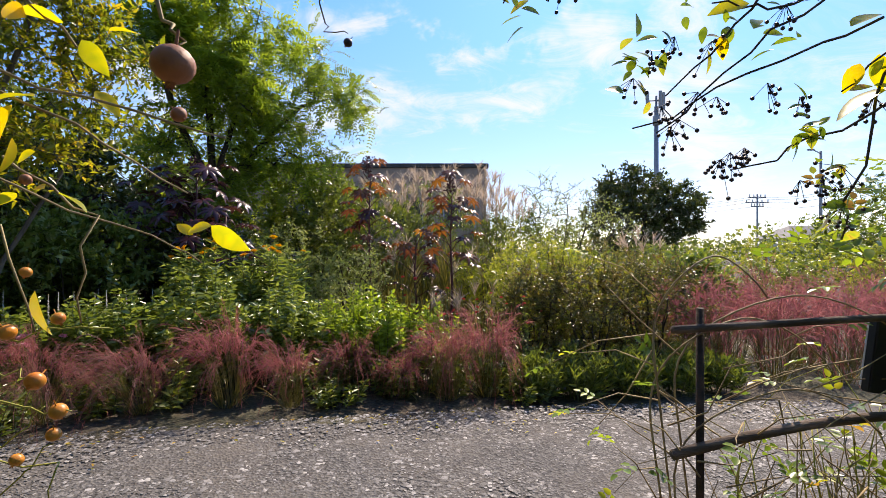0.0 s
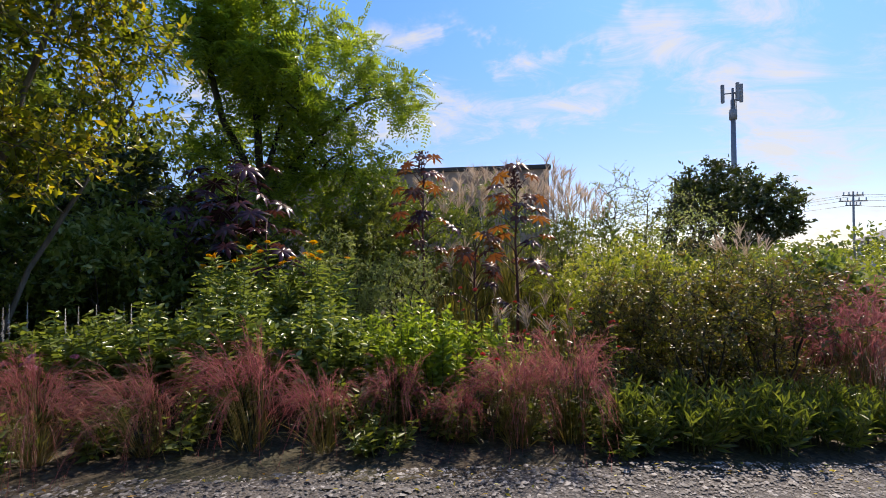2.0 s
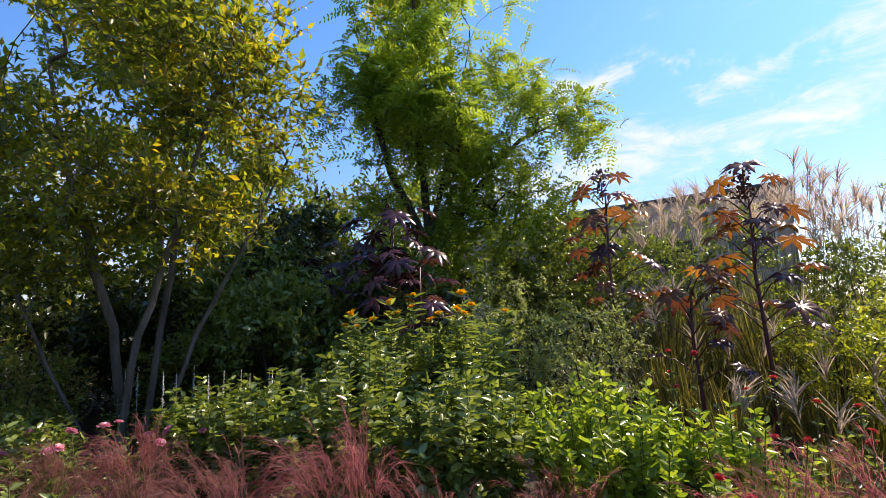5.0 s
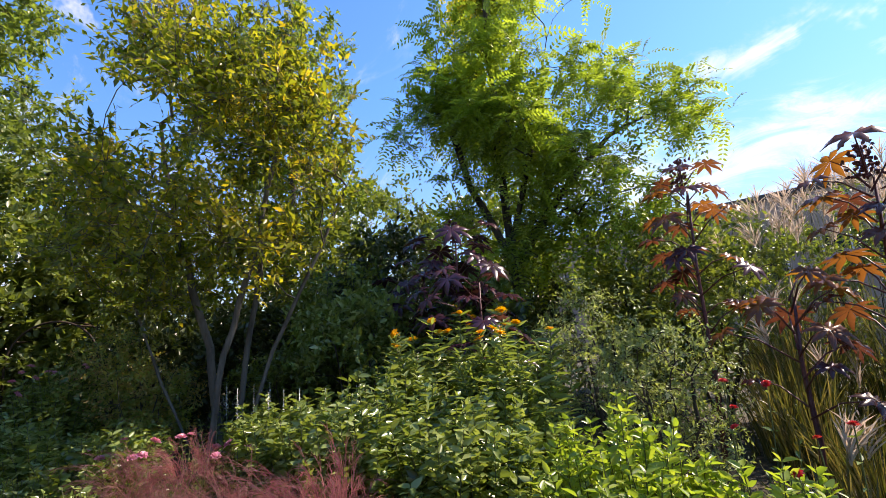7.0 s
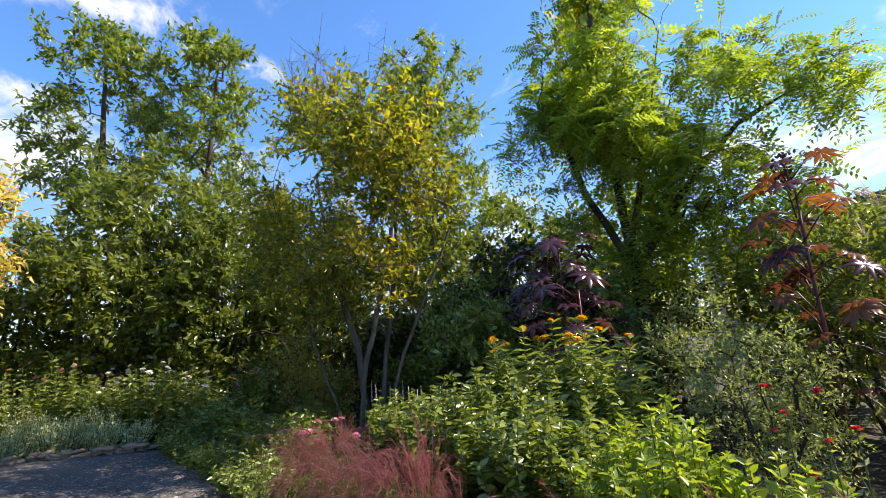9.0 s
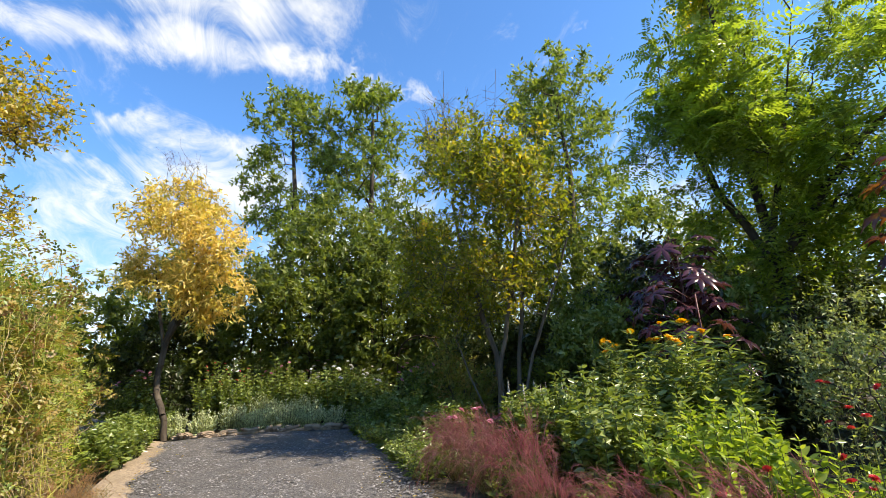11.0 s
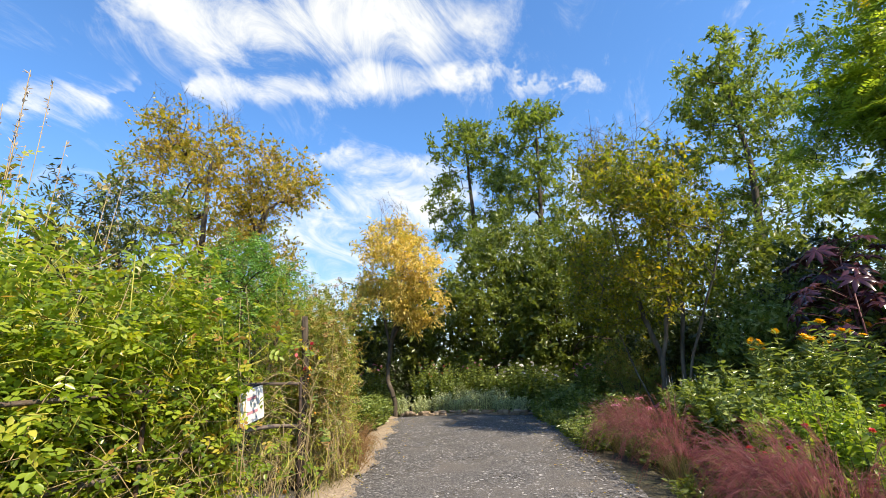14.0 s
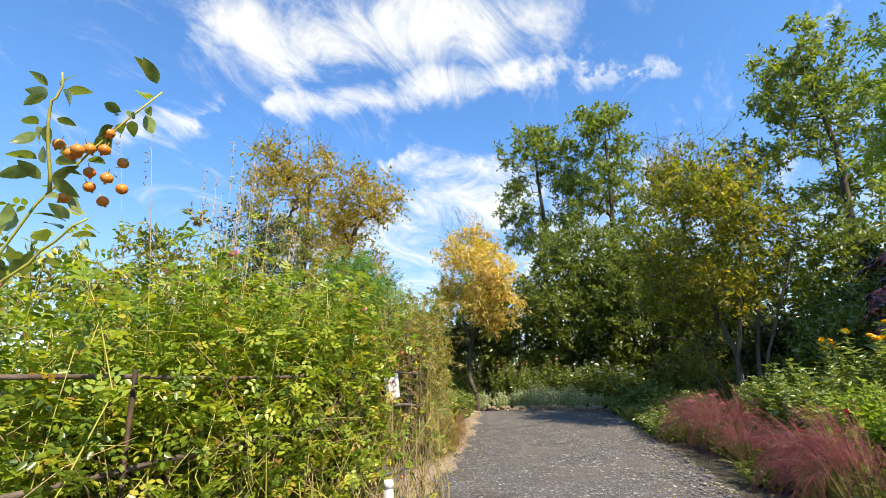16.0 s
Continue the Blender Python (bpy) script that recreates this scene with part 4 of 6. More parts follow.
tree("zelkova_tree", -5.3, 4.6, "multi-stemmed tree with yellow-green autumn leaves and pale grey trunks",
     [[(0.2, -0.1, 0), (0.25, 0.0, 1.2), (0.45, 0.3, 2.4), (0.8, 0.5, 4.0)], [(-0.1, 0.1, 0), (-0.25, 0.0, 1.3), (-0.5, -0.3, 2.6), (-0.8, -0.5, 4.2)], [(0, 0.2, 0), (0, 0.4, 1.5), (-0.1, 0.6, 2.8), (0.1, 0.5, 4.5)],
      [(0.3, 0.15, 0), (0.5, 0.45, 1.2), (0.9, 0.9, 2.4), (1.2, 1.2, 3.4)], [(-0.2, -0.1, 0), (-0.6, -0.5, 1.2), (-1.1, -0.8, 2.3)]],
     [(0.1, -0.1, 3.4, 1.9, 1.4, 1.1), (0.4, 0.1, 4.4, 1.3, 1.1, 0.8), (-0.8, -0.5, 3.1, 1.3, 1.2, 0.9), (1.1, 0.3, 3.4, 0.9, 0.85, 0.8), (-0.2, -0.2, 2.3, 1.7, 1.3, 0.5), (-0.2, -0.1, 5.0, 0.9, 0.9, 0.5), (-1.4, 0.3, 3.6, 0.9, 0.8, 0.8)],
     460, M_ZELKOVA, M_BARK, 0.046, 0.09, 0.45, twigs=6, per=9, twig_len=0.42, gap=0.34, up=0.35, tip=0.004, shoots=60)
tree("rear_locust_tree", -16.2, -1.8, "tall locust tree with tiered green crown beyond the garden",
     [[(0, 0, 0), (0.1, 0, 4), (0, 0.2, 8), (0, 0, 12.4)]],
     tiers(6.0, 12.6, 2.3, 20, 0.75), 230, M_LOCUST_REAR, M_BARK_DARK, 0.12, 0.19, 0.42, twigs=6, per=8, twig_len=0.42, gap=0.1, shell=0.4, group="tall locusts behind the garden", shift=-0.15)
tree("rear_locust_tree", -15.2, 1.5, "tall locust tree with loose green crown beyond the garden",
     [[(0, 0, 0), (-0.1, 0, 4), (0.2, 0.2, 8), (0, 0.4, 12.2)]],
     tiers(6.6, 12.6, 2.4, 18, 0.8), 210, M_LOCUST_REAR, M_BARK_DARK, 0.12, 0.19, 0.42, twigs=6, per=8, twig_len=0.42, gap=0.1, shell=0.4, group="tall locusts behind the garden", shift=-0.1)
tree("rear_locust_tree", -12.6, 8.6, "tall locust tree with broad green crown behind the shrubs",
     [[(0, 0, 0), (0, 0, 3.5), (0.2, 0.2, 7), (0, 0, 11)]],
     tiers(4.6, 11.2, 2.7, 26, 0.85), 320, M_LOCUST_REAR, M_BARK_DARK, 0.12, 0.18, 0.42, twigs=6, per=8, twig_len=0.42, gap=0.1, shell=0.4, group="tall locusts behind the garden", shift=-0.05)
tree("yellow_tree", -7.2, -1.6, "small leaning tree with golden yellow autumn leaves",
     [[(0, 0, 0), (0.0, -0.05, 0.5), (-0.15, -0.3, 1.0), (-0.2, -0.2, 1.8), (-0.35, 0.0, 2.9), (-0.4, 0.1, 4.2)], [(-0.2, -0.2, 1.6), (-0.6, -0.6, 2.8), (-0.6, -0.8, 3.8)], [(-0.2, -0.2, 1.9), (-0.2, 0.5, 3.0), (-0.2, 0.8, 3.6)]],
     [(-0.3, 0.1, 3.6, 1.25, 1.25, 1.1), (-0.4, -0.7, 3.9, 0.95, 0.95, 0.9), (-0.2, 0.9, 3.2, 0.75, 0.75, 0.9), (-0.4, -0.1, 4.8, 0.8, 0.8, 0.6), (-0.3, 0.5, 2.6, 0.6, 0.6, 0.5)],
     290, M_YELLOW, M_BARK_DARK, 0.06, 0.11, 0.32, twigs=6, per=7, twig_len=0.34, gap=0.44, hang=0.5, tip=0.004, show=False, shoots=12)
tree("autumn_tree", -4.9, -5.9, "bushy tree with orange and yellow autumn foliage",
     [[(0, 0, 0), (0.1, 0, 2.0), (0.4, 0.3, 4.4), (0.5, 0.5, 6.8)], [(0, 0, 0.8), (-0.4, -0.5, 3.0), (-0.7, -0.9, 5.8)], [(0, 0, 1), (-0.3, 0.8, 3.4), (-0.6, 1.4, 5.6)]],
     [(0, 0, 6.2, 2.1, 2.2, 1.4), (0.2, -0.6, 7.5, 1.5, 1.5, 0.9), (-0.4, 1.6, 6.4, 1.3, 1.3, 1.0), (-0.3, 0.8, 4.6, 1.6, 1.6, 1.2)],
     460, M_ORANGE, M_BARK_DARK, 0.1, 0.1, 0.55, twigs=5, per=8, twig_len=0.45, gap=0.46, tip=0.005, show=True, shoots=34)
tree("holly_oak_tree", 9.6, 22.5, "dense dark evergreen tree with rounded crown",
     [[(0, 0, 0), (0, 0, 1.5), (0.2, 0, 3.5), (0.1, 0, 5)]],
     [(0, 0, 3.4, 2.6, 2.4, 2.0), (-0.6, -0.4, 4.6, 1.5, 1.5, 1.2), (1.2, -0.5, 3.6, 1.5, 1.5, 1.4)], 420, M_DARK, M_BARK_DARK, 0.2, 0.19, 0.5, twigs=6, per=7, twig_len=0.35, gap=0.1, show=False)
tree("bare_spindle_shrub", 3.0, 11.4, "thin airy shrub with small leaves and dark twigs",
     [[(0, 0, 0), (0.2, 0, 1.0), (0.5, 0, 2.2)], [(0, 0, 0), (-0.3, 0.1, 1.2), (-0.8, 0, 2.4)], [(0, 0, 0), (0, 0.2, 1.3), (0.1, 0.1, 2.7)], [(0, 0, 0), (0.5, 0, 1.1), (1.2, 0, 2.1)]],
     [(0, 0, 2.4, 1.5, 0.9, 0.8), (0.8, 0, 2.0, 1.0, 0.8, 0.6), (-0.5, 0, 2.9, 0.6, 0.6, 0.5)], 170, M_GREY, M_BARK_DARK, 0.035, 0.06, 0.45, twigs=4, per=5, twig_len=0.3, gap=0.3, category="shrub")

# ---- shrubs that fill the back of the bed ----
def rows_of(name, label, spots, leaf, size, ratio, group, **kw):
    for x, y, r, h, n in spots:
        shrub(name, x, y, label, r, h, n, leaf, size, ratio, group=group, **kw)


rows_of("evergreen_bush", "dense dark green evergreen bush behind the bed", [
    (-9.0, 9.5, 1.7, 5.0, 270), (-6.8, 10.9, 1.7, 4.6, 260), (-3.4, 11.8, 1.6, 3.6, 200), (-8.6, 7.4, 1.3, 4.0, 220), (-11.5, 6.0, 1.8, 4.6, 240),
    (-10.6, 3.0, 1.6, 5.8, 330), (-11.2, 0.9, 1.7, 6.3, 360), (-9.6, 2.4, 1.2, 4.6, 230), (-9.9, 0.4, 1.3, 5.0, 260), (-9.3, 4.0, 0.9, 2.6, 120), (-10.4, -1.6, 1.5, 4.4, 250), (-11.5, -3.8, 1.7, 4.8, 260), (-8.8, -4.6, 1.5, 3.8, 210), (-7.2, -5.6, 1.3, 3.4, 180), (-6.6, -8.4, 1.8, 4.4, 190), (-13.4, 4.6, 1.8, 4.6, 180), (-2.0, -8.0, 1.9, 4.2, 170)],
    M_DEEP, 0.145, 0.5, "dense bushes at the back", twigs=5, per=9, twig_len=0.34, gap=0.0)
rows_of("dark_laurel", "very dark glossy laurel in shade", [(-6.4, 7.8, 1.2, 3.2, 220), (-8.9, 4.9, 1.1, 2.3, 170), (-5.6, 9.9, 1.2, 2.8, 170), (-9.4, -2.8, 1.1, 2.6, 150), (-7.3, 5.9, 0.9, 1.9, 130), (-3.9, 7.6, 0.8, 1.6, 120)],
    M_DARK, 0.13, 0.45, "laurels in the shade", twigs=6, per=8, twig_len=0.25)
rows_of("background_shrub", "mixed olive green shrub at the back of the bed", [
    (-1.9, 9.9, 1.1, 3.0, 210), (-0.4, 11.2, 1.2, 3.1, 190), (1.5, 10.8, 1.0, 2.5, 150), (-3.0, 10.6, 1.1, 3.1, 190), (4.2, 10.6, 1.1, 1.7, 130), (5.6, 12.6, 1.2, 2.0, 120), (2.4, 8.6, 0.8, 1.6, 130), (7.6, 10.8, 1.1, 1.5, 110)],
    M_DEEP, 0.085, 0.42, "shrubs at the back of the bed", twigs=6, per=8, twig_len=0.22)
rows_of("clipped_hedge", "rounded golden green hedge shrub", [(9.0, 13.6, 1.5, 2.1, 170), (11.4, 14.0, 1.6, 2.3, 180), (13.6, 13.4, 1.6, 2.6, 170), (7.2, 14.4, 1.2, 1.8, 120)],
    M_LIME, 0.07, 0.5, "hedge shrubs", twigs=6, per=7, twig_len=0.2, gap=0.0)
shrub("evergreen_bush", 15.5, 16.5, "large dark green broadleaf bush", 2.2, 4.4, 260, M_DEEP, 0.13, 0.5, twigs=6, per=6, twig_len=0.3)
rows_of("small_leaved_shrub", "pale green small-leaved shrub with arching twigs", [(1.5, 7.3, 0.75, 1.75, 190), (2.4, 7.0, 0.7, 1.55, 170), (0.8, 8.4, 0.6, 1.7, 110)],
    M_LIME, 0.045, 0.45, "pale shrubs in the bed", twigs=6, per=11, twig_len=0.2)
rows_of("barberry_shrub", "olive and brown small-leaved shrub with twiggy habit", [(1.9, 6.0, 0.75, 1.45, 200), (2.8, 6.3, 0.75, 1.6, 190), (3.2, 8.6, 0.7, 1.9, 120), (1.25, 6.3, 0.5, 1.3, 110)],
    M_OLIVE, 0.045, 0.5, "brown shrubs in the bed", twigs=5, per=9, twig_len=0.2, show=True)
shrub("grey_shrub", -1.35, 7.1, "rounded grey-green small-leaved shrub", 0.55, 1.5, 170, M_GREY, 0.04, 0.4, twigs=5, per=9, twig_len=0.18)
shrub("grey_shrub", -2.6, 8.2, "taller grey-green shrub beneath the locust tree", 0.8, 1.9, 170, M_GREY, 0.05, 0.4, twigs=5, per=8, twig_len=0.2)
shrub("vine_mound", 4.3, 8.0, "dense mound of glossy green climbing vine", 0.6, 1.7, 170, M_GREEN, 0.09, 0.6, twigs=5, per=6, twig_len=0.16)
shrub("spirea_shrub", -7.4, 4.0, "yellowing spirea shrub beneath the grey trunks", 0.8, 1.5, 180, M_TAN, 0.05, 0.5, twigs=5, per=8, twig_len=0.2)
shrub("spirea_shrub", -6.5, 4.1, "olive spirea shrub at the foot of the grey trunks", 0.6, 1.1, 120, M_TAN, 0.055, 0.5, twigs=5, per=8, twig_len=0.2)
rows_of("broadleaf_shrub", "mid green broadleaf shrub in dappled light", [(-4.9, 6.2, 0.8, 1.9, 150), (-6.0, 6.7, 0.9, 2.3, 170), (-4.4, 7.8, 0.8, 2.3, 150)],
    M_GREEN, 0.1, 0.5, "shrubs beneath the trees", twigs=5, per=8, twig_len=0.24)
shrub("spirea_shrub", -5.6, 5.6, "green spirea shrub between the grey trunks", 0.7, 1.2, 130, M_DEEP, 0.07, 0.5, twigs=5, per=8, twig_len=0.2)
shrub("spirea_shrub", -8.0, 6.0, "yellow-green spirea shrub in dappled shade", 0.9, 1.7, 170, M_ZELKOVA, 0.05, 0.5, twigs=5, per=8, twig_len=0.2)

# ---- bed beside the path ----
F_YELLOW = flower_mesh("flower", 0.05, 12, M_PETAL_Y, layers=2)
F_RED = flower_mesh("flower", 0.025, 10, M_PETAL_R, layers=3)
F_WHITE = flower_mesh("flower", 0.055, 8, M_PETAL_W, layers=2)
F_PINK = flower_mesh("flower", 0.05, 8, M_PETAL_P, layers=2)
for x, y, h, s, n, f in ((-2.9, 5.95, 1.7, 0.55, 46, 10), (-2.25, 6.15, 1.68, 0.5, 40, 8), (-3.4, 6.7, 1.65, 0.5, 32, 5)):
    herb("sunflower_plant", x, y, "tall perennial with lance leaves and yellow flower heads", n, h, s, M_LANCE, 0.18, 0.23, 17, per_node=3, group="yellow-flowered perennials", flower=F_YELLOW, flowers=f, hang=0.25, flower_label="small golden yellow flower")
for x, y, h, s, n in ((-3.4, 4.8, 1.0, 0.5, 60), (-2.6, 4.95, 1.2, 0.55, 70), (-1.8, 5.15, 1.15, 0.5, 60), (-2.9, 5.5, 1.25, 0.5, 50), (-4.1, 4.75, 0.9, 0.45, 45), (-2.0, 5.7, 1.15, 0.45, 45)):
    herb("leafy_perennial", x, y, "bushy green perennial with broad glossy leaves", n, h, s, M_GREEN, 0.1, 0.52, 17, group="leafy perennials in the bed", hang=0.2, per_node=3)
for x, y, h, s, n in ((-0.75, 5.2, 1.1, 0.42, 60), (-0.2, 5.35, 1.0, 0.4, 46), (-1.1, 5.6, 1.1, 0.4, 40)):
    herb("bright_perennial", x, y, "upright bright lime green leafy perennial", n, h, s, M_BRIGHT, 0.085, 0.48, 17, group="bright perennials in the bed", hang=0.2, rise=0.5, per_node=3)
for x, y, h, n, f in ((0.1, 5.5, 1.15, 16, 7), (0.55, 5.35, 1.1, 14, 6), (-0.45, 5.9, 1.25, 12, 5), (1.0, 5.6, 1.05, 12, 5), (-0.1, 4.95, 1.0, 9, 4)):
    herb("zinnia_plant", x, y, "slender zinnia plant with small red flowers", n, h, 0.3, M_LANCE, 0.07, 0.35, 8, group="zinnias in the bed", flower=F_RED, flowers=f, flower_label="small red flower")
for x, y in ((-4.2, 4.0), (-4.5, 3.6), (-3.9, 4.4)):
    herb("zinnia_plant", x, y, "low zinnia plant with small pink flowers", 20, 0.6, 0.35, M_LANCE, 0.07, 0.3, 8, group="zinnias in the bed", flower=F_PINK, flowers=5, flower_label="small pink flower")


def salvia(x, y):
    root = herb("white_salvia", x, y, "salvia plant with upright white flower spikes", 14, 0.7, 0.25, M_GREEN, 0.07, 0.4, 8, group="white salvias")
    for k in range(3):
        g = Geo()
        p0 = np.array([rng.normal() * 0.14, rng.normal() * 0.14, 0.6])
        u = rng.random(70)
        p = p0 + np.stack([np.zeros(70), np.zeros(70), u * 0.24], 1)
        g.line([p0 - np.array([0, 0, 0.4]), p0 + np.array([0, 0, 0.3])], 0.003, 0.002, 4)
        g.leaves(p, rand_dirs(70, 0.3), 0.022 * (1.1 - 0.7 * u), 0.012)
        part("flower_spike", g, M_PETAL_W, root, "white flower spike")


for x, y in ((-4.6, 4.9), (-4.0, 5.3), (-5.2, 4.6), (-3.5, 5.6), (-3.9, 5.0)):
    salvia(x, y)
for x, y, h, s, n in ((1.5, 5.05, 0.6, 0.35, 60), (2.1, 5.15, 0.62, 0.35, 60), (2.7, 5.35, 0.55, 0.35, 55), (1.0, 4.95, 0.5, 0.3, 40), (3.3, 5.5, 0.5, 0.3, 45)):
    herb("green_groundcover", x, y, "low dense mound of fresh green leaves", n, h, s, M_DEEP, 0.13, 0.2, 9, group="low green mounds", bare=0.1, rise=1.0)

# castor bean plants
def castor_leaf(g, p, heading, size, tilt, tone):
    """A hand-shaped leaf with eight pointed lobes."""
    lobes_n = 8
    a = np.linspace(-2.55, 2.55, lobes_n)
    ca, sa = math.cos(heading), math.sin(heading)
    fx = np.array([ca * math.cos(tilt), sa * math.cos(tilt), -math.sin(tilt)])
    sx = np.array([-sa, ca, 0.0])
    up = np.cross(fx, sx)
    d = unit(np.cos(a)[:, None] * fx + np.sin(a)[:, None] * sx - up * 0.18)
    length = size * (0.62 + 0.38 * np.cos(a / 2))
    n = lobes_n
    s = np.cross(np.broadcast_to(up, (n, 3)), d)
    w = 0.27 * size
    p = np.broadcast_to(p, (n, 3))
    v = np.stack([p, p + d * length[:, None] * 0.4 + s * w * 0.5, p + d * length[:, None] * 0.72 + s * w * 0.36, p + d * length[:, None] - up * 0.1 * size, p + d * length[:, None] * 0.72 - s * w * 0.36, p + d * length[:, None] * 0.4 - s * w * 0.5,
                  p + d * length[:, None] * 0.5 + up * 0.03], 1)
    tri = np.array([[0, 1, 6], [1, 2, 6], [2, 3, 6], [3, 4, 6], [4, 5, 6], [5, 0, 6]])
    g.add(v, np.arange(n)[:, None, None] * 7 + tri[None], np.full(n * 7, tone))


def castor(x, y, h, label, mat, n, size, seeds=True):
    root = thing("castor_bean_plant", (x, y, float(gz(x)) - 0.02), label, "plant", "castor bean plants")
    st, lf = Geo(), Geo()
    st.line([(0, 0, 0), (0.03, 0, h * 0.35), (0, 0.04, h * 0.7), (0.03, 0.02, h)], 0.026, 0.01, 7)
    for k in range(n):
        u = 0.42 + 0.58 * ((k + rng.random()) / n) ** 0.8
        head = k * 2.4 + rng.normal() * 0.3
        out = size * (1.3 + 1.5 * rng.random()) * (1.35 - 0.6 * u)
        p0 = np.array([0, 0, h * u])
        p1 = p0 + np.array([math.cos(head) * out, math.sin(head) * out, 0.12 + 0.18 * rng.random()])
        st.line([p0, (p0 + p1) / 2 + np.array([0, 0, 0.05]), p1], 0.008, 0.004, 5)
        castor_leaf(lf, p1, head, size * (0.75 + 0.45 * rng.random()), 0.15 + 0.6 * rng.random(), np.clip(rng.random() * 0.55 + 0.45 * (u - 0.3), 0, 1))
    part("stem", st, M_STEM_RED, root, "dark wine-red stem")
    part("foliage", lf, mat, root)
    if seeds:
        g = Geo()
        p = np.stack([rng.normal(size=70) * 0.045, rng.normal(size=70) * 0.045, h + 0.28 * rng.random(70)], 1)
        g.segs(p, p + rand_dirs(70) * 0.03, 0.014, 0.008, 5)
        g.line([(0, 0, h), (0, 0, h + 0.25)], 0.008, 0.004, 5)
        part("seed_head", g, M_STEM_RED, root, "reddish knobbly seed head", "stuff")


castor(-1.25, 7.8, 2.75, "tall castor bean plant with purple and orange leaves", M_CASTOR, 25, 0.2)
castor(0.12, 7.5, 2.45, "castor bean plant with orange-brown hand-shaped leaves", M_CASTOR, 24, 0.21)
castor(-0.45, 7.3, 1.6, "shorter castor bean plant with dark leaves", M_CASTOR, 12, 0.19, False)
castor(-3.7, 6.9, 2.45, "castor bean plant with dark plum leaves", M_PLUM, 22, 0.26)
castor(-3.2, 6.75, 1.9, "low plum castor bean plant beside the yellow flowers", M_PLUM, 14, 0.25, False)
castor(-4.6, 7.1, 2.1, "dark plum castor bean plant in shade", M_PLUM, 16, 0.26, False)


def silvergrass(x, y, h, n, spread, plumes, label):
    root = thing("silver_grass", (x, y, float(gz(x)) - 0.02), label, "grass", "silver grass clumps")
    bl, pl = Geo(), Geo()
    a = rng.random(n) * 6.28
    foot = np.stack([np.cos(a), np.sin(a), a * 0], 1) * 0.3 * rng.random(n)[:, None]
    d = unit(np.stack([np.cos(a) * 0.45 * rng.random(n), np.sin(a) * 0.45 * rng.random(n), np.ones(n)], 1))
    bl.strands(foot, d, h * (0.55 + 0.4 * rng.random(n)), 0.014, 0.2 + 0.3 * rng.random(n), 5)
    for k in range(plumes):
        b = rng.random() * 6.28
        rr = spread * math.sqrt(rng.random())
        top = np.array([math.cos(b) * rr, math.sin(b) * rr, h * (0.85 + 0.2 * rng.random())])
        bl.line([(top[0] * 0.3, top[1] * 0.3, 0), (top[0] * 0.7, top[1] * 0.7, h * 0.5), top], 0.004, 0.002, 4)
        m = 16
        q = np.repeat(top[None] - np.array([0, 0, 0.12]), m, 0) + np.stack([np.zeros(m), np.zeros(m), np.linspace(0, 0.14, m)], 1)
        dd = unit(np.stack([rng.normal(size=m) * 0.35 + 0.35 * math.cos(b), rng.normal(size=m) * 0.35 + 0.35 * math.sin(b), np.ones(m)], 1))
        pl.strands(q, dd, 0.22 + 0.1 * rng.random(m), 0.012, 0.25, 3)
    part("blade", bl, M_BLADE, root, kind="stuff")
    part("plume", pl, M_PLUME, root, "pale buff feathery plumes", "stuff")


silvergrass(0.3, 9.6, 2.95, 260, 0.9, 34, "tall silver grass clump with buff plumes")
silvergrass(-0.3, 10.2, 3.1, 200, 0.8, 22, "tall silver grass clump with buff plumes")
for x, y, h in ((-0.6, 8.4, 1.5), (0.5, 8.3, 1.4), (-0.2, 7.9, 1.2), (0.9, 7.8, 1.2), (-1.0, 8.8, 1.6), (0.6, 7.1, 0.9), (-0.3, 6.7, 0.85), (0.3, 6.4, 0.75), (1.0, 6.5, 0.8)):
    silvergrass(x, y, h, 150, 0.4, 3, "arching clump of narrow striped grass leaves")
for x, y, h, p in ((1.0, 9.2, 2.6, 20), (-0.9, 9.5, 2.7, 16), (1.5, 10.2, 2.8, 20), (0.6, 10.6, 3.1, 24), (-1.3, 10.6, 3.0, 14)):
    silvergrass(x, y, h, 240, 0.7, p, "tall silver grass clump with buff plumes")
silvergrass(4.3, 9.9, 2.0, 160, 0.5, 12, "lower silver grass clump with pinkish plumes")

# ---- pink muhly grass ----
muhly = [grass_clump("muhly_grass", "fountain clump of pink muhly grass with hazy plumes", 105, 0.86, 0.46, M_MUHLY, M_BLADE, 26, "pink muhly grass", lean=(-0.05, -0.17), hair_len=0.13, hair_w=0.0021) for _ in range(4)]
muhly_dim = [grass_clump("muhly_grass", "fountain clump of muhly grass, front-lit purple-pink put into its plume colour", 105, 0.8, 0.5, M_MUHLY_DIM, M_BLADE, 26, "pink muhly grass", lean=(-0.08, -0.24), hair_len=0.13, hair_w=0.0021) for _ in range(3)]
muhly_far = [grass_clump("muhly_grass", "billowing pink muhly grass in the sunny bed", 80, 0.9, 0.55, M_MUHLY, M_BLADE, 22, "pink muhly grass", hair_len=0.1, hair_w=0.003, blades=50) for _ in range(2)]
used = set()


def put(kinds, x, y, s):
    k = next((q for q in kinds if q.name not in used), None) or kinds[int(rng.integers(len(kinds)))]
    m = pose(x, y, float(gz(x)) - 0.02, 0, 0, float(rng.normal() * 30))
    if k.name not in used:
        used.add(k.name)
        k.matrix_basis = m
        k.scale = (s, s, s)
    else:
        c = copy_thing(k, m)
        c.scale = (s, s, s)


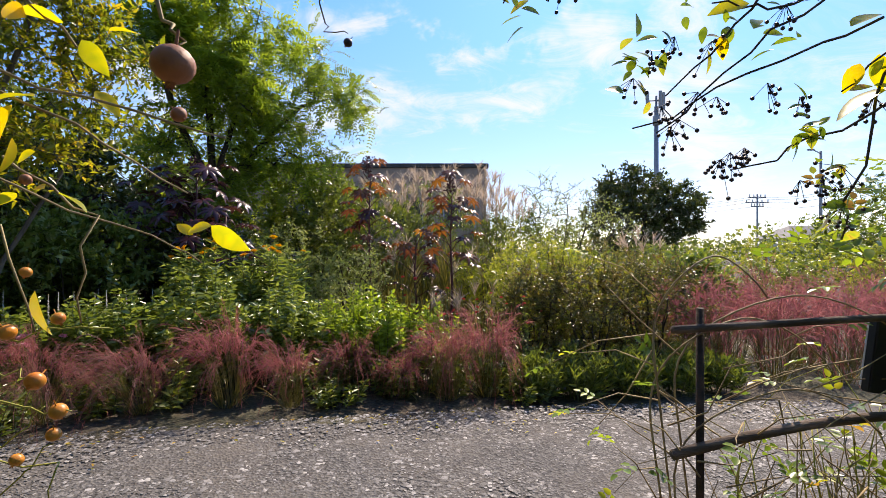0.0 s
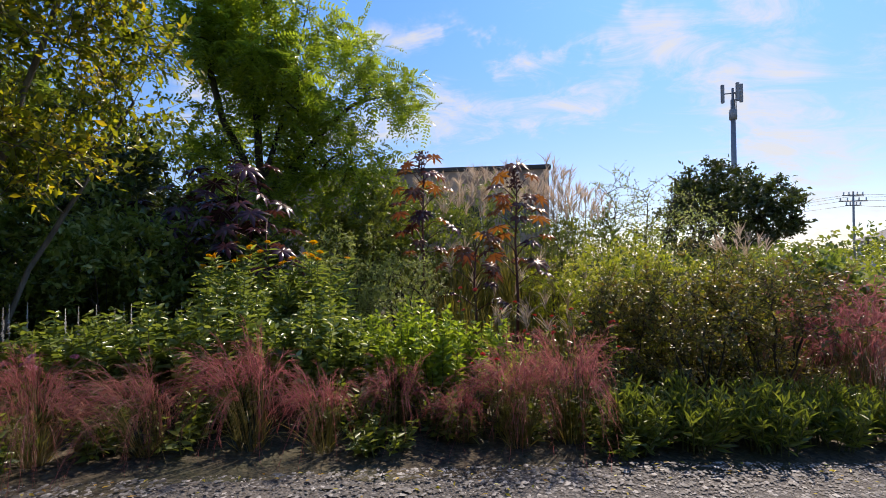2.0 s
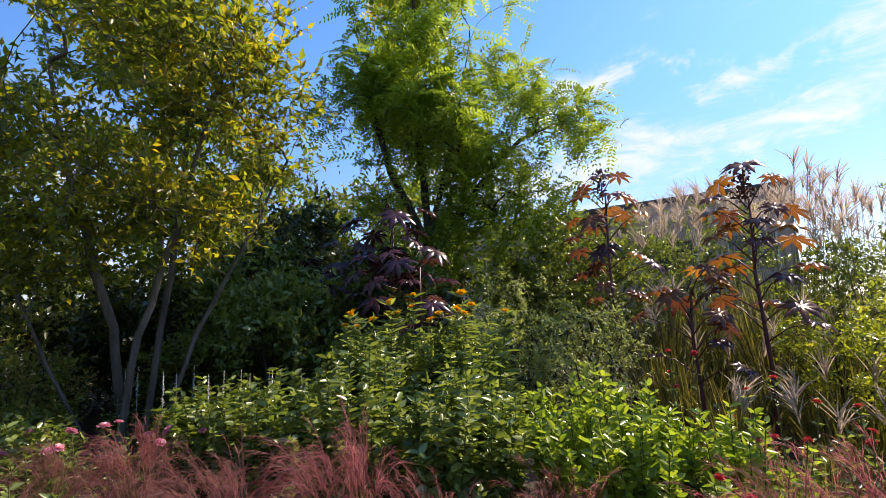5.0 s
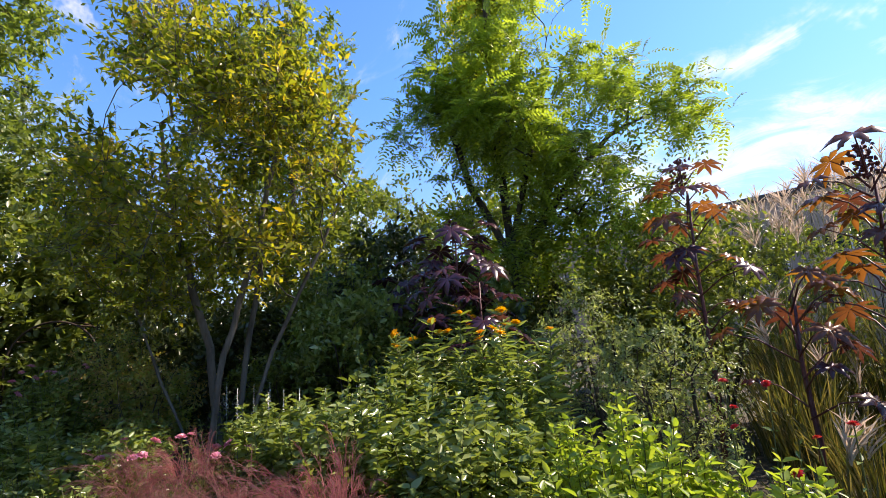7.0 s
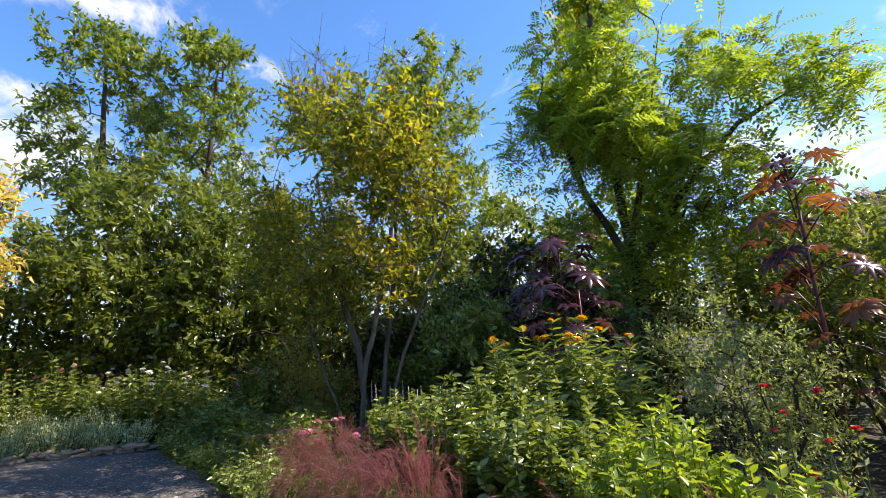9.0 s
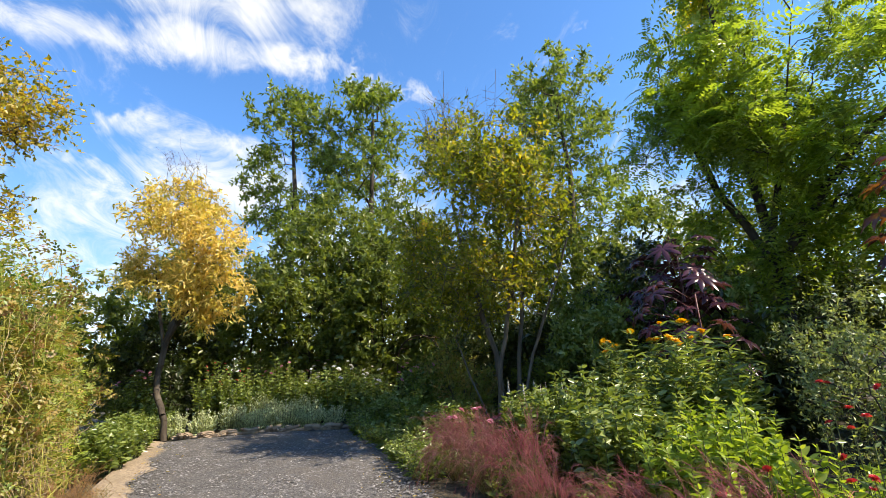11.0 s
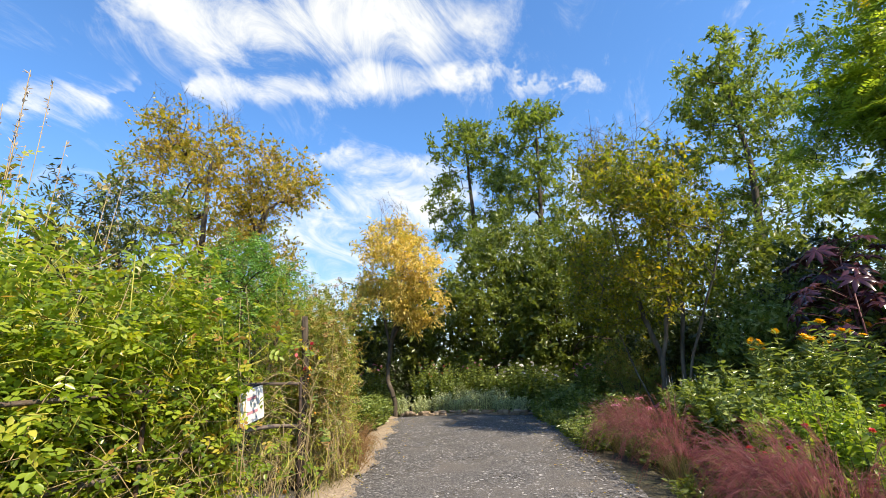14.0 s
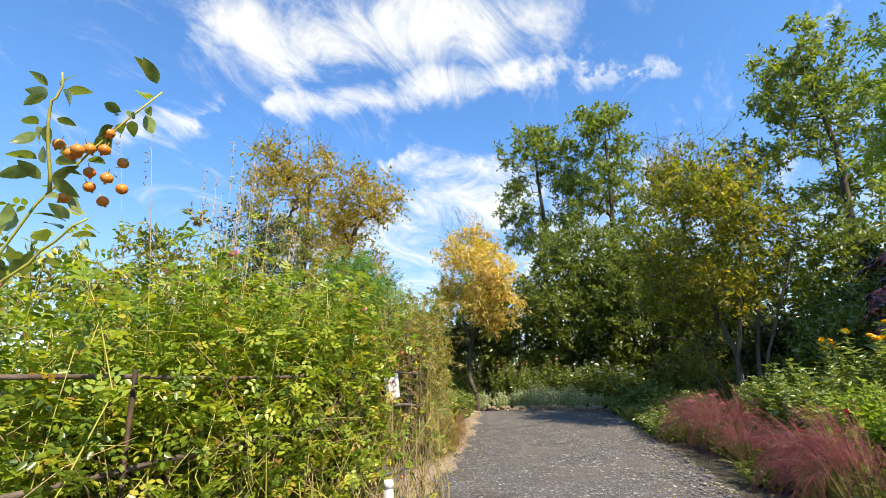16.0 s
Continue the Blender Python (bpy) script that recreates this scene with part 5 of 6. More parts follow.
for x, y, s in ((-3.6, 4.0, 0.8), (-1.95, 4.25, 0.98), (-1.4, 4.3, 0.72), (-0.95, 4.75, 0.75), (-0.4, 4.7, 0.55), (0.05, 4.72, 0.95), (0.48, 4.92, 1.08)):
    put(muhly, x, y, s)
for x, y, s in ((-4.15, 3.72, 0.75), (-3.2, 3.72, 0.8), (-2.6, 4.0, 0.85)):
    put(muhly_dim, x, y, s)
for k in range(18):
    put(muhly_far, 3.5 + 0.8 * (k % 6) + 0.25 * rng.random(), 6.0 + 0.75 * (k // 6) + 0.3 * rng.random(), 1.3 + 0.35 * rng.random())

# ---- bed at the far end of the path ----
for x, y, h, r, n in ((-7.45, -1.0, 0.5, 0.3, 70), (-7.6, -0.45, 0.62, 0.32, 80), (-7.5, 0.05, 0.42, 0.26, 60), (-7.65, 0.5, 0.66, 0.36, 90), (-7.55, 1.05, 0.5, 0.28, 60), (-7.6, 1.5, 0.4, 0.24, 50), (-8.1, -0.1, 0.75, 0.3, 60), (-8.0, 0.9, 0.7, 0.3, 60), (-7.5, -1.6, 0.55, 0.3, 60)):
    herb("silver_artemisia", x, y, "loose mound of silvery green artemisia", n, h, r, M_SILVER, 0.075, 0.36, 10, group="silver edging plants", bare=0.02, rise=0.9)
for k, (x, y, h, f) in enumerate(((-8.5, -0.6, 0.95, F_RED), (-8.7, 0.2, 1.1, F_PINK), (-8.6, 0.9, 0.9, F_WHITE), (-8.3, 1.5, 0.95, F_WHITE), (-8.9, 1.9, 0.9, F_WHITE), (-8.2, 2.2, 0.8, F_WHITE), (-9.3, -0.2, 1.3, F_RED), (-9.4, 1.2, 1.2, F_PINK), (-9.3, 2.6, 1.1, F_WHITE), (-8.0, -2.6, 1.0, F_PINK), (-8.9, -1.4, 1.1, F_RED), (-7.3, 3.3, 0.9, F_PINK))):
    herb("rose_bush", x, y, "garden rose bush with scattered open flowers", 70, h * 1.35, 0.55, M_GREEN, 0.1, 0.6, 12, per_node=3, group="roses in the far bed", flower=f, flowers=9, bare=0.1)
for x, y in ((-6.4, 2.9), (-5.7, 3.2), (-7.1, 2.6), (-5.0, 3.7), (-4.6, 3.5), (-6.7, -1.95), (-6.0, -1.55), (-5.3, -1.3), (-7.6, -2.1), (-4.6, -1.1)):
    herb("leafy_perennial", x, y, "low leafy green perennial at the path corner", 60, 0.7, 0.42, M_GREEN, 0.1, 0.5, 11, per_node=3, group="leafy perennials in the bed")
BRICK = box(-0.1, -0.06, -0.032, 0.1, 0.06, 0.032, 0.022)
brick_me = bpy.data.meshes.new("stone")
BRICK.to_mesh(brick_me)
BRICK.free()
M_EDGE = rough_mat("edging_stone", [(0.16, 0.12, 0.08), (0.3, 0.23, 0.16), (0.38, 0.31, 0.23)], 6, 0.9, 0.5)
brick_me.materials.append(M_EDGE)
edging = thing("stone_edging", (0, 0, 0), "low dry edging of tan stones along the far bed", "edging", kind="structure")
for k in range(26):
    u = k / 25
    x, y = -7.15 + 0.25 * math.sin(u * 9) * 0.3, -1.35 + 3.3 * u
    for lay in range(2 if k % 3 else 1):
        ob = part("stone", brick_me, None, edging)
        ob.matrix_basis = pose(x + rng.normal() * 0.02, y, float(gz(x)) + 0.03 + 0.055 * lay, rng.normal() * 8, rng.normal() * 8, 90 + rng.normal() * 30) @ Matrix.Diagonal((0.45 + 0.75 * rng.random(), 0.6 + 0.8 * rng.random(), 0.6 + 0.7 * rng.random(), 1))


def garden_arch(x, y, w, h, turn):
    root = thing("garden_arch", pose(x, y, float(gz(x)), 0, 0, turn), "dark iron garden arch with climbing stems", "arch")
    for off in (0, 0.45):
        g = Geo()
        a = np.linspace(0, math.pi, 18)
        pts = [(-w, off, 0)] + [(-w * math.cos(t), off, h - w + w * math.sin(t)) for t in a] + [(w, off, 0)]
        g.line(pts, 0.016, 0.016, 6)
        part("hoop", g, M_IRON, root)
    for t in np.linspace(0.1, math.pi - 0.1, 7):
        part("rung", rod((-w * math.cos(t), 0, h - w + w * math.sin(t)), (-w * math.cos(t), 0.45, h - w + w * math.sin(t)), 0.01), M_IRON, root)


garden_arch(-8.6, 3.3, 0.6, 1.7, 60)

# ---- rose fence on the near side of the path ----
def fence():
    root = thing("fence", (0, 0, 0), "rustic fence of iron posts and weathered rails", "fence")
    for x, y in ((0.74, 1.335), (2.3, 1.555), (3.9, 1.78), (5.6, 2.015)):
        part("post", rod((x, y, float(gz(x)) - 0.1), (x, y, 1.33), 0.0115, 0.011), M_IRON, root, "rusty iron post")
    for z0, z1, r in ((1.285, 1.3, 0.0115), (0.915, 0.92, 0.015), (0.42, 0.38, 0.014)):
        g = Geo()
        u = np.linspace(0, 1, 26)
        xs = 0.64 + 5.4 * u
        pts = np.stack([xs, 1.30 + 0.14 * (xs - 0.7) + 0.008 * np.sin(u * 20), z0 + (z1 - z0) * u + 0.012 * np.sin(u * 13 + z0 * 9) + (0.09 * np.sin(np.minimum(xs - 0.64, 1.6) / 1.6 * math.pi) if 0.8 < z0 < 1 else 0)], 1)
        g.line(pts, r, r * 0.85, 8)
        part("rail", g, M_RAIL, root, "weathered grey-brown rail")


fence()


def canes(geo, starts, n, length, rise, spread, r=0.005, steps=7, fall=0.9, toward=(0, 0), limit=None):
    """Arching rose canes; returns points along them with their directions."""
    pts, ds = [], []
    for k in range(n):
        p = np.array(starts[int(rng.integers(len(starts)))], float) + rng.normal(size=3) * np.array([0.15, 0.15, 0.02])
        a = rng.random() * 6.28
        d = np.array([math.cos(a) * spread + toward[0], math.sin(a) * spread + toward[1], rise * (0.6 + 0.6 * rng.random())])
        d = d / np.linalg.norm(d)
        reach = 0.55 + 0.75 * rng.random()
        step = length * (0.5 + 0.8 * rng.random()) / steps
        line = [p]
        for s in range(steps):
            d = d + np.array([0, 0, -fall * step * (0.4 + s / steps)]) + rng.normal(size=3) * 0.09
            d = d / np.linalg.norm(d)
            p = p + d * step
            if limit is not None:
                soft = reach * np.array(limit[:2]) * (0.75 + 0.25 * min(1.0, p[2]))
                q = np.clip(p[:2], -soft, soft)
                if abs(q - p[:2]).max() > 0:
                    d[:2] *= -0.35
                p = np.array([q[0], q[1], max(p[2], 0.03)])
                if p[2] > limit[2] * (0.8 + 0.2 * reach):
                    d[2] = -0.4 * abs(d[2])
            line.append(p)
            pts.append(p)
            ds.append(d)
        geo.line(line, r * (0.8 + 0.6 * rng.random()), r * 0.35, 4)
    return np.array(pts), np.array(ds)


def rose_thicket(x, y, label, w, h, n, per, leaf=None, dead=20, group="roses on the fence", size=0.045, name="rose_thicket", hips=0, turn=(0, 0), ry=0.35, cane=None):
    root = thing(name, (x, y, float(gz(x)) - 0.02), label, "rose bush", group)
    live, dry, lf = Geo(), Geo(), Geo()
    lf.fine = x > 1.2 and y > 1.1
    starts = [(rng.normal() * w * 0.45, rng.normal() * ry * 0.5, 0.02) for _ in range(9)]
    p, d = canes(live, starts, n, h * 1.4, 0.95, 0.75, 0.0045, 9, 0.8, turn, (w * 1.4, ry, h))
    canes(dry, starts, dead, h * 0.95, 1.0, 0.8, 0.0045, 7, 1.0, (0, 0), (w * 1.2, ry, h))
    keep = (p[:, 2] > 0.12) & (rng.random(len(p)) < 0.25 + 0.75 * np.clip(p[:, 2] / 1.4, 0, 1))
    p, d = p[keep], d[keep]
    reps = np.repeat(p, per, 0) + rng.normal(size=(len(p) * per, 3)) * 0.06
    dd = unit(np.repeat(d, per, 0) * 0.3 + rand_dirs(len(reps), 0.2))
    lf.pinnate(reps, dd, size * 1.6, 2, size, size * 0.55, 0.2)
    part("cane", live, cane or M_CANE_GREEN, root, "arching green-yellow canes", "stuff")
    part("dead_cane", dry, M_CANE, root, "dry brown canes", "stuff")
    part("foliage", lf, leaf or M_ROSE, root, kind="stuff")
    if hips == 3 and x > 1.8:
        high = p[np.argsort(-p[:, 2])[:14]]
        part("flower", F_PINK, None, root, "faded pink rose flower").matrix_basis = pose(*high[int(rng.integers(14))], 40, 0, 60)
    for k in range(hips):
        q = p[int(rng.integers(len(p)))]
        part("rose_hip", HIP_ME, None, root, "round orange rose hip").matrix_basis = pose(*(q + np.array([0, 0, -0.03])), rng.normal() * 30, rng.normal() * 30, 0)
    return root


def hip_mesh(r, mat):
    bm = bmesh.new()
    bmesh.ops.create_uvsphere(bm, u_segments=14, v_segments=9, radius=r, matrix=Matrix.Diagonal((1, 1, 0.92, 1)))
    for k in range(5):
        a = k * 1.2566
        c = bmesh.ops.create_cone(bm, segments=4, radius1=r * 0.14, radius2=0.0, depth=r * 0.6, matrix=Matrix.Translation((math.cos(a) * r * 0.14, math.sin(a) * r * 0.14, -r * 1.05)) @ Euler((math.pi + 0.35 * math.sin(a), 0.35 * math.cos(a), 0)).to_matrix().to_4x4())
    bmesh.ops.create_cone(bm, segments=6, radius1=r * 0.09, radius2=r * 0.07, depth=r * 0.9, matrix=Matrix.Translation((0, 0, r * 1.25)))
    for f in bm.faces:
        f.smooth = True
    me = bpy.data.meshes.new("rose_hip")
    bm.to_mesh(me)
    bm.free()
    me.materials.append(mat)
    return me


HIP_ME = hip_mesh(0.013, M_HIP)
for x, y, w, h, n, per, ry, lf in ((1.3, 1.66, 0.3, 0.95, 12, 1, 0.18, M_ROSE), (1.95, 1.25, 0.36, 1.85, 80, 6, 0.35, M_ROSE), (2.5, 1.28, 0.42, 2.05, 90, 6, 0.4, M_ROSE_GREEN), (3.1, 1.35, 0.45, 2.0, 90, 6, 0.4, M_ROSE), (3.8, 1.42, 0.45, 1.9, 80, 5, 0.4, M_ROSE_GREEN), (4.5, 1.5, 0.45, 1.8, 66, 4, 0.4, M_ROSE), (5.3, 1.6, 0.45, 1.6, 44, 3, 0.35, M_ROSE)):
    rose_thicket(x, y, "tangled climbing rose with yellow-green leaves on the fence", w, h, n, per, lf, hips=3, ry=ry, dead=int(30 + 56 * h))
for x, y, h, lf in ((1.6, 0.5, 2.4, M_TAN), (2.6, 0.6, 2.3, M_ROSE_GREEN), (3.8, 0.8, 2.1, M_ROSE), (5.0, 1.0, 1.8, M_ROSE)):
    rose_thicket(x, y, "tall tangled rose behind the fence", 0.5, h, 46, 4, lf, group="roses behind the fence", hips=2, ry=0.45, dead=50)
for x, y, h, n, lf in ((-1.35, 0.2, 2.3, 60, M_TAN), (-1.25, -0.5, 2.5, 50, M_ROSE), (-1.65, -0.15, 2.3, 70, M_TAN), (-2.3, -0.5, 2.0, 60, M_TAN), (-3.1, -0.9, 1.7, 55, M_ROSE), (-4.1, -1.5, 1.5, 50, M_TAN)):
    rose_thicket(x, y, "old rambling rose with browning leaves and dry stems", 0.32, h, n, 4, lf, dead=90, group="rambling roses beside the gap", hips=1, ry=0.32)
rows_of("background_shrub", "mixed green and tan shrub behind the roses", [(-2.4, -2.4, 1.2, 3.7, 210), (-0.3, -2.1, 1.1, 4.2, 230), (-4.6, -3.2, 1.2, 2.9, 170), (1.6, -1.5, 1.1, 3.3, 190), (3.6, -1.0, 1.0, 2.7, 150), (5.4, -0.6, 1.0, 2.4, 120), (-6.2, -3.4, 1.0, 2.2, 140)],
    M_TAN, 0.085, 0.45, "shrubs behind the roses", twigs=6, per=9, twig_len=0.27, shift=-0.15, show=True)
tree("vine_shrub", -1.5, -1.3, "tall shrub overgrown with fresh green feathery vine",
     [[(0, 0, 0), (0.1, 0, 1.5), (0.2, 0.1, 2.6)], [(0, 0, 0), (-0.3, 0.2, 1.4), (-0.5, 0.3, 2.5)]],
     [(0, 0, 2.7, 0.8, 0.7, 0.6), (-0.7, 0.2, 2.3, 0.6, 0.5, 0.5), (0.6, 0.1, 2.4, 0.5, 0.5, 0.6)], 120, M_VINE, M_BARK_DARK, 0.04, 0.2, 0.26, twigs=4, per=4, twig_len=0.3, kind="pinnate", pairs=3, gap=0.1, category="shrub")
brown = grass_clump("brown_grass", "small clump of rusty brown ornamental grass", 70, 0.55, 0.35, M_BROWNGRASS, M_BROWNGRASS, 20, "brown grass beside the path")
brown.matrix_basis = pose(-1.75, 0.35, float(gz(-1.75)), 0, 0, 0)
for x, y, a in ((-2.15, 0.2, 130), (-2.6, -0.05, 250), (-1.5, 0.2, 60)):
    copy_thing(brown, pose(x, y, float(gz(x)), 0, 0, a))
old_post = thing("wooden_post", (-1.1, 0.02, float(gz(-1.1))), "dark weathered log post overgrown by dry rose stems", "post")
og = Geo()
og.line([(0, 0, -0.1), (0.02, 0.01, 0.7), (-0.01, 0.03, 1.4), (0.03, 0.02, 2.05)], 0.055, 0.042, 10)
part("log", og, M_BARK_DARK, old_post)
red_vine = thing("red_vine", (-0.98, 0.08, 0), "few scarlet autumn leaves of a creeper on the post", "vine")
vg2, vs2 = Geo(), Geo()
for k in range(5):
    q = np.array([rng.normal() * 0.25, rng.normal() * 0.05, 1.55 + rng.normal() * 0.14])
    vg2.leaves(np.repeat(q[None], 3, 0), rand_dirs(3, -0.4), 0.07, 0.045)
    vs2.line([(rng.normal() * 0.05 - 0.1, -0.05, 0.9), q], 0.003, 0.002, 4)
part("foliage", vg2, M_PETAL_R, red_vine, kind="stuff")
part("stem", vs2, M_CANE, red_vine, kind="stuff")
juniper = shrub("juniper_shrub", 1.0, -1.1, "dark blue-green juniper standing behind the roses", 0.55, 3.7, 150, M_DARK, 0.07, 0.25, twigs=6, per=9, twig_len=0.25, up=0.8)
dry = thing("dry_weed", (2.75, 0.8, float(gz(2.75))), "tall thin dry weed stalks with small seed heads", "weed")
dg, ds = Geo(), Geo()
for k in range(16):
    x, y, z = rng.normal() * 0.32, rng.normal() * 0.2, 2.7 + 0.65 * rng.random()
    dg.line([(x * 0.5, y * 0.5, 0), (x * 0.8, y * 0.8, z * 0.6), (x, y, z)], 0.004, 0.0018, 4)
    q = np.repeat(np.array([[x, y, z]]), 16, 0) - np.array([0, 0, 1.0]) * (0.45 * rng.random(16))[:, None]
    ds.leaves(q, rand_dirs(16, 0.8), 0.035, 0.012)
part("stalk", dg, M_CANE, dry, kind="stuff")
part("seed_head", ds, M_PLUME, dry, kind="stuff")


def sign():
    root = thing("sign_board", pose(1.44, 1.45, 1.05, 0, 9, 8), "small weathered white sign board on the fence", "sign")
    part("board", box(-0.14, 0.01, 0.0, 0.14, 0.022, 0.22, 0.004), M_WHITE, root, "chipped white board with faded pink print")
    part("backing", box(-0.15, -0.02, -0.01, 0.15, 0.008, 0.23, 0.004), M_BLACK, root, "black back plate")
    for z, w in ((0.15, 0.05), (0.06, 0.06)):
        part("print", box(-w, 0.0225, z, w, 0.0245, z + 0.018), M_PINKPRINT, root)


sign()
post = thing("marker_post", (2.57, 2.2, float(gz(2.57))), "short grey plastic marker post in the verge", "post")
part("pipe", rod((0, 0, -0.05), (0, 0, 0.72), 0.03, 0.03, 16), M_PVC, post)
part("cap", rod((0, 0, 0.72), (0, 0, 0.76), 0.033, 0.028, 16), M_WHITE, post)

# ---- close branches beside the start of the walk ----
def spray(name, label, lines, r, bark, leaves=(), leaf=None, size=0.05, hips=(), hip_me=None, hip_label="", berries=(), category="branch"):
    root = thing(name, (0, 0, 0), label, category)
    g = Geo()
    for pts in lines:
        pts = np.asarray(pts, float)
        u = np.linspace(0, 1, 9)
        k = np.linspace(0, 1, len(pts))
        fine = np.stack([np.interp(u, k, pts[:, i]) for i in range(3)], 1)
        fine[1:-1] += rng.normal(size=(7, 3)) * 0.004
        g.line(fine, r, r * 0.5, 6)
    part("twig", g, bark, root, kind="stuff")
    if len(leaves):
        lg = Geo()
        for p, d, s in leaves:
            m = len(lg.v)
            oval_leaf(lg, np.array(p, float), unit(np.array(d, float)), s)
        part("foliage", lg, leaf, root, kind="stuff")
    for p, s in hips:
        part("rose_hip", hip_me, None, root, hip_label).matrix_basis = pose(*p, rng.normal() * 25, rng.normal() * 25, rng.random() * 360) @ Matrix.Scale(s, 4)
    if len(berries):
        bg = Geo()
        for p in berries:
            p = np.array(p, float)
            m = int(rng.integers(7, 13))
            q = p + rng.normal(size=(m, 3)) * 0.011
            bg.segs(np.repeat(p[None] + np.array([0, 0, 0.017]), m, 0), q, 0.0005, 0.0004, 3)
            for a, b, c, d in ((-1, -0.4, 0.3, 1.0), (-0.4, 0.4, 1.0, 1.0), (0.4, 1.0, 1.0, 0.3)):
                bg.segs(q + np.array([0, 0, a * 0.0027]), q + np.array([0, 0, b * 0.0027]), 0.0026 * c, 0.0026 * d, 7)
        part("berry", bg, M_BERRY, root, "small blackish berries", "stuff")
    return root


def oval_leaf(g, p, d, s, ratio=0.52):
    """One oval leaf with a folded midrib and a curled tip."""
    up = unit(np.array([rng.normal() * 0.5, -0.6 + rng.normal() * 0.4, 0.7]))
    side = unit(np.cross(d, up))
    n = np.cross(side, d)
    us = np.linspace(0, 1, 7)
    w = s * ratio * 0.5 * np.sin(np.pi * us ** 0.85) ** 0.8
    w[0] = w[-1] = 0.0006
    mid = p + np.outer(us, d) * s - np.outer(us ** 2, n) * s * 0.22
    v = np.concatenate([mid, mid + side * w[:, None] + n * w[:, None] * 0.25, mid - side * w[:, None] + n * w[:, None] * 0.25])
    f = []
    for i in range(6):
        f += [[i, i + 1, i + 8], [i, i + 8, i + 7], [i, i + 14, i + 15], [i, i + 15, i + 1]]
    tone = rng.random()
    g.add(v, np.array(f), np.clip(tone + rng.normal(size=21) * 0.12, 0, 1))


def eye(px, py, d):
    """A place d metres ahead of the walk's start, by the fraction across and up."""
    return np.array([px * d, d, EYE + py * d])


HIP_BIG = hip_mesh(0.0155, M_HIP_DRY)
HIP_MID = hip_mesh(0.011, M_HIP)
HIP_DARK = hip_mesh(0.006, M_BERRY)
spray("rose_branch", "overhanging rose twigs with yellow spotted leaves and a dry brown hip",
      [[eye(-1.25, 0.52, 0.5), eye(-0.9, 0.36, 0.5), eye(-0.62, 0.3, 0.46), eye(-0.47, 0.24, 0.44)], [eye(-1.2, 0.25, 0.6), eye(-0.84, 0.1, 0.7), eye(-0.6, 0.02, 0.76), eye(-0.52, -0.03, 0.77)],
       [eye(-1.2, 0.46, 0.5), eye(-0.8, 0.27, 0.52), eye(-0.55, 0.12, 0.6)], [eye(-0.95, 0.2, 0.6), eye(-0.76, 0.06, 0.62), eye(-0.78, -0.16, 0.62)], [eye(-0.66, 0.62, 0.38), eye(-0.6, 0.5, 0.36), eye(-0.583, 0.435, 0.355)],
       [eye(-0.95, 0.62, 0.45), eye(-0.86, 0.5, 0.47), eye(-0.72, 0.4, 0.5)], [eye(-1.1, 0.1, 0.6), eye(-0.95, 0.04, 0.6), eye(-0.88, -0.18, 0.62)]],
      0.0022, M_CANE, [(eye(*q[:2], q[2]), q[3], q[4]) for q in (
          (-0.86, 0.13, 0.6, (-0.3, 0.1, 0.05), 0.03), (-0.83, 0.12, 0.6, (0.9, 0, -0.35), 0.045), (-0.5, 0.05, 0.76, (-0.9, 0, -0.12), 0.045), (-0.5, 0.05, 0.76, (0.9, 0.1, -0.75), 0.07), (-0.54, 0.03, 0.77, (-0.5, 0, 0.4), 0.035),
          (-0.93, 0.31, 0.5, (-0.5, 0, -0.7), 0.05), (-0.88, 0.33, 0.5, (-0.9, 0, 0.1), 0.045), (-0.78, 0.45, 0.47, (0.5, 0, -0.7), 0.04), (-0.82, 0.49, 0.47, (-0.7, 0, 0.3), 0.045), (-0.75, 0.34, 0.5, (0.6, 0, -0.5), 0.035),
          (-0.93, 0.24, 0.52, (-0.1, 0, -1), 0.042), (-0.88, 0.21, 0.56, (-0.8, 0, -0.3), 0.03), (-0.98, 0.4, 0.46, (-0.4, 0.1, -0.5), 0.05), (-0.9, 0.5, 0.46, (-0.8, 0.1, 0.4), 0.04), (-0.88, -0.09, 0.55, (0.1, 0, -1), 0.055), (-0.72, 0.47, 0.46, (0.9, 0, 0.1), 0.03), (-0.92, 0.12, 0.56, (-0.5, 0, -0.2), 0.03))],
      M_GOLD, hips=[(eye(-0.582, 0.398, 0.345), 1.0), (eye(-0.57, 0.29, 0.46), 0.5), (eye(-0.9, 0.15, 0.58), 0.45)], hip_me=HIP_BIG, hip_label="dry brown rose hip")
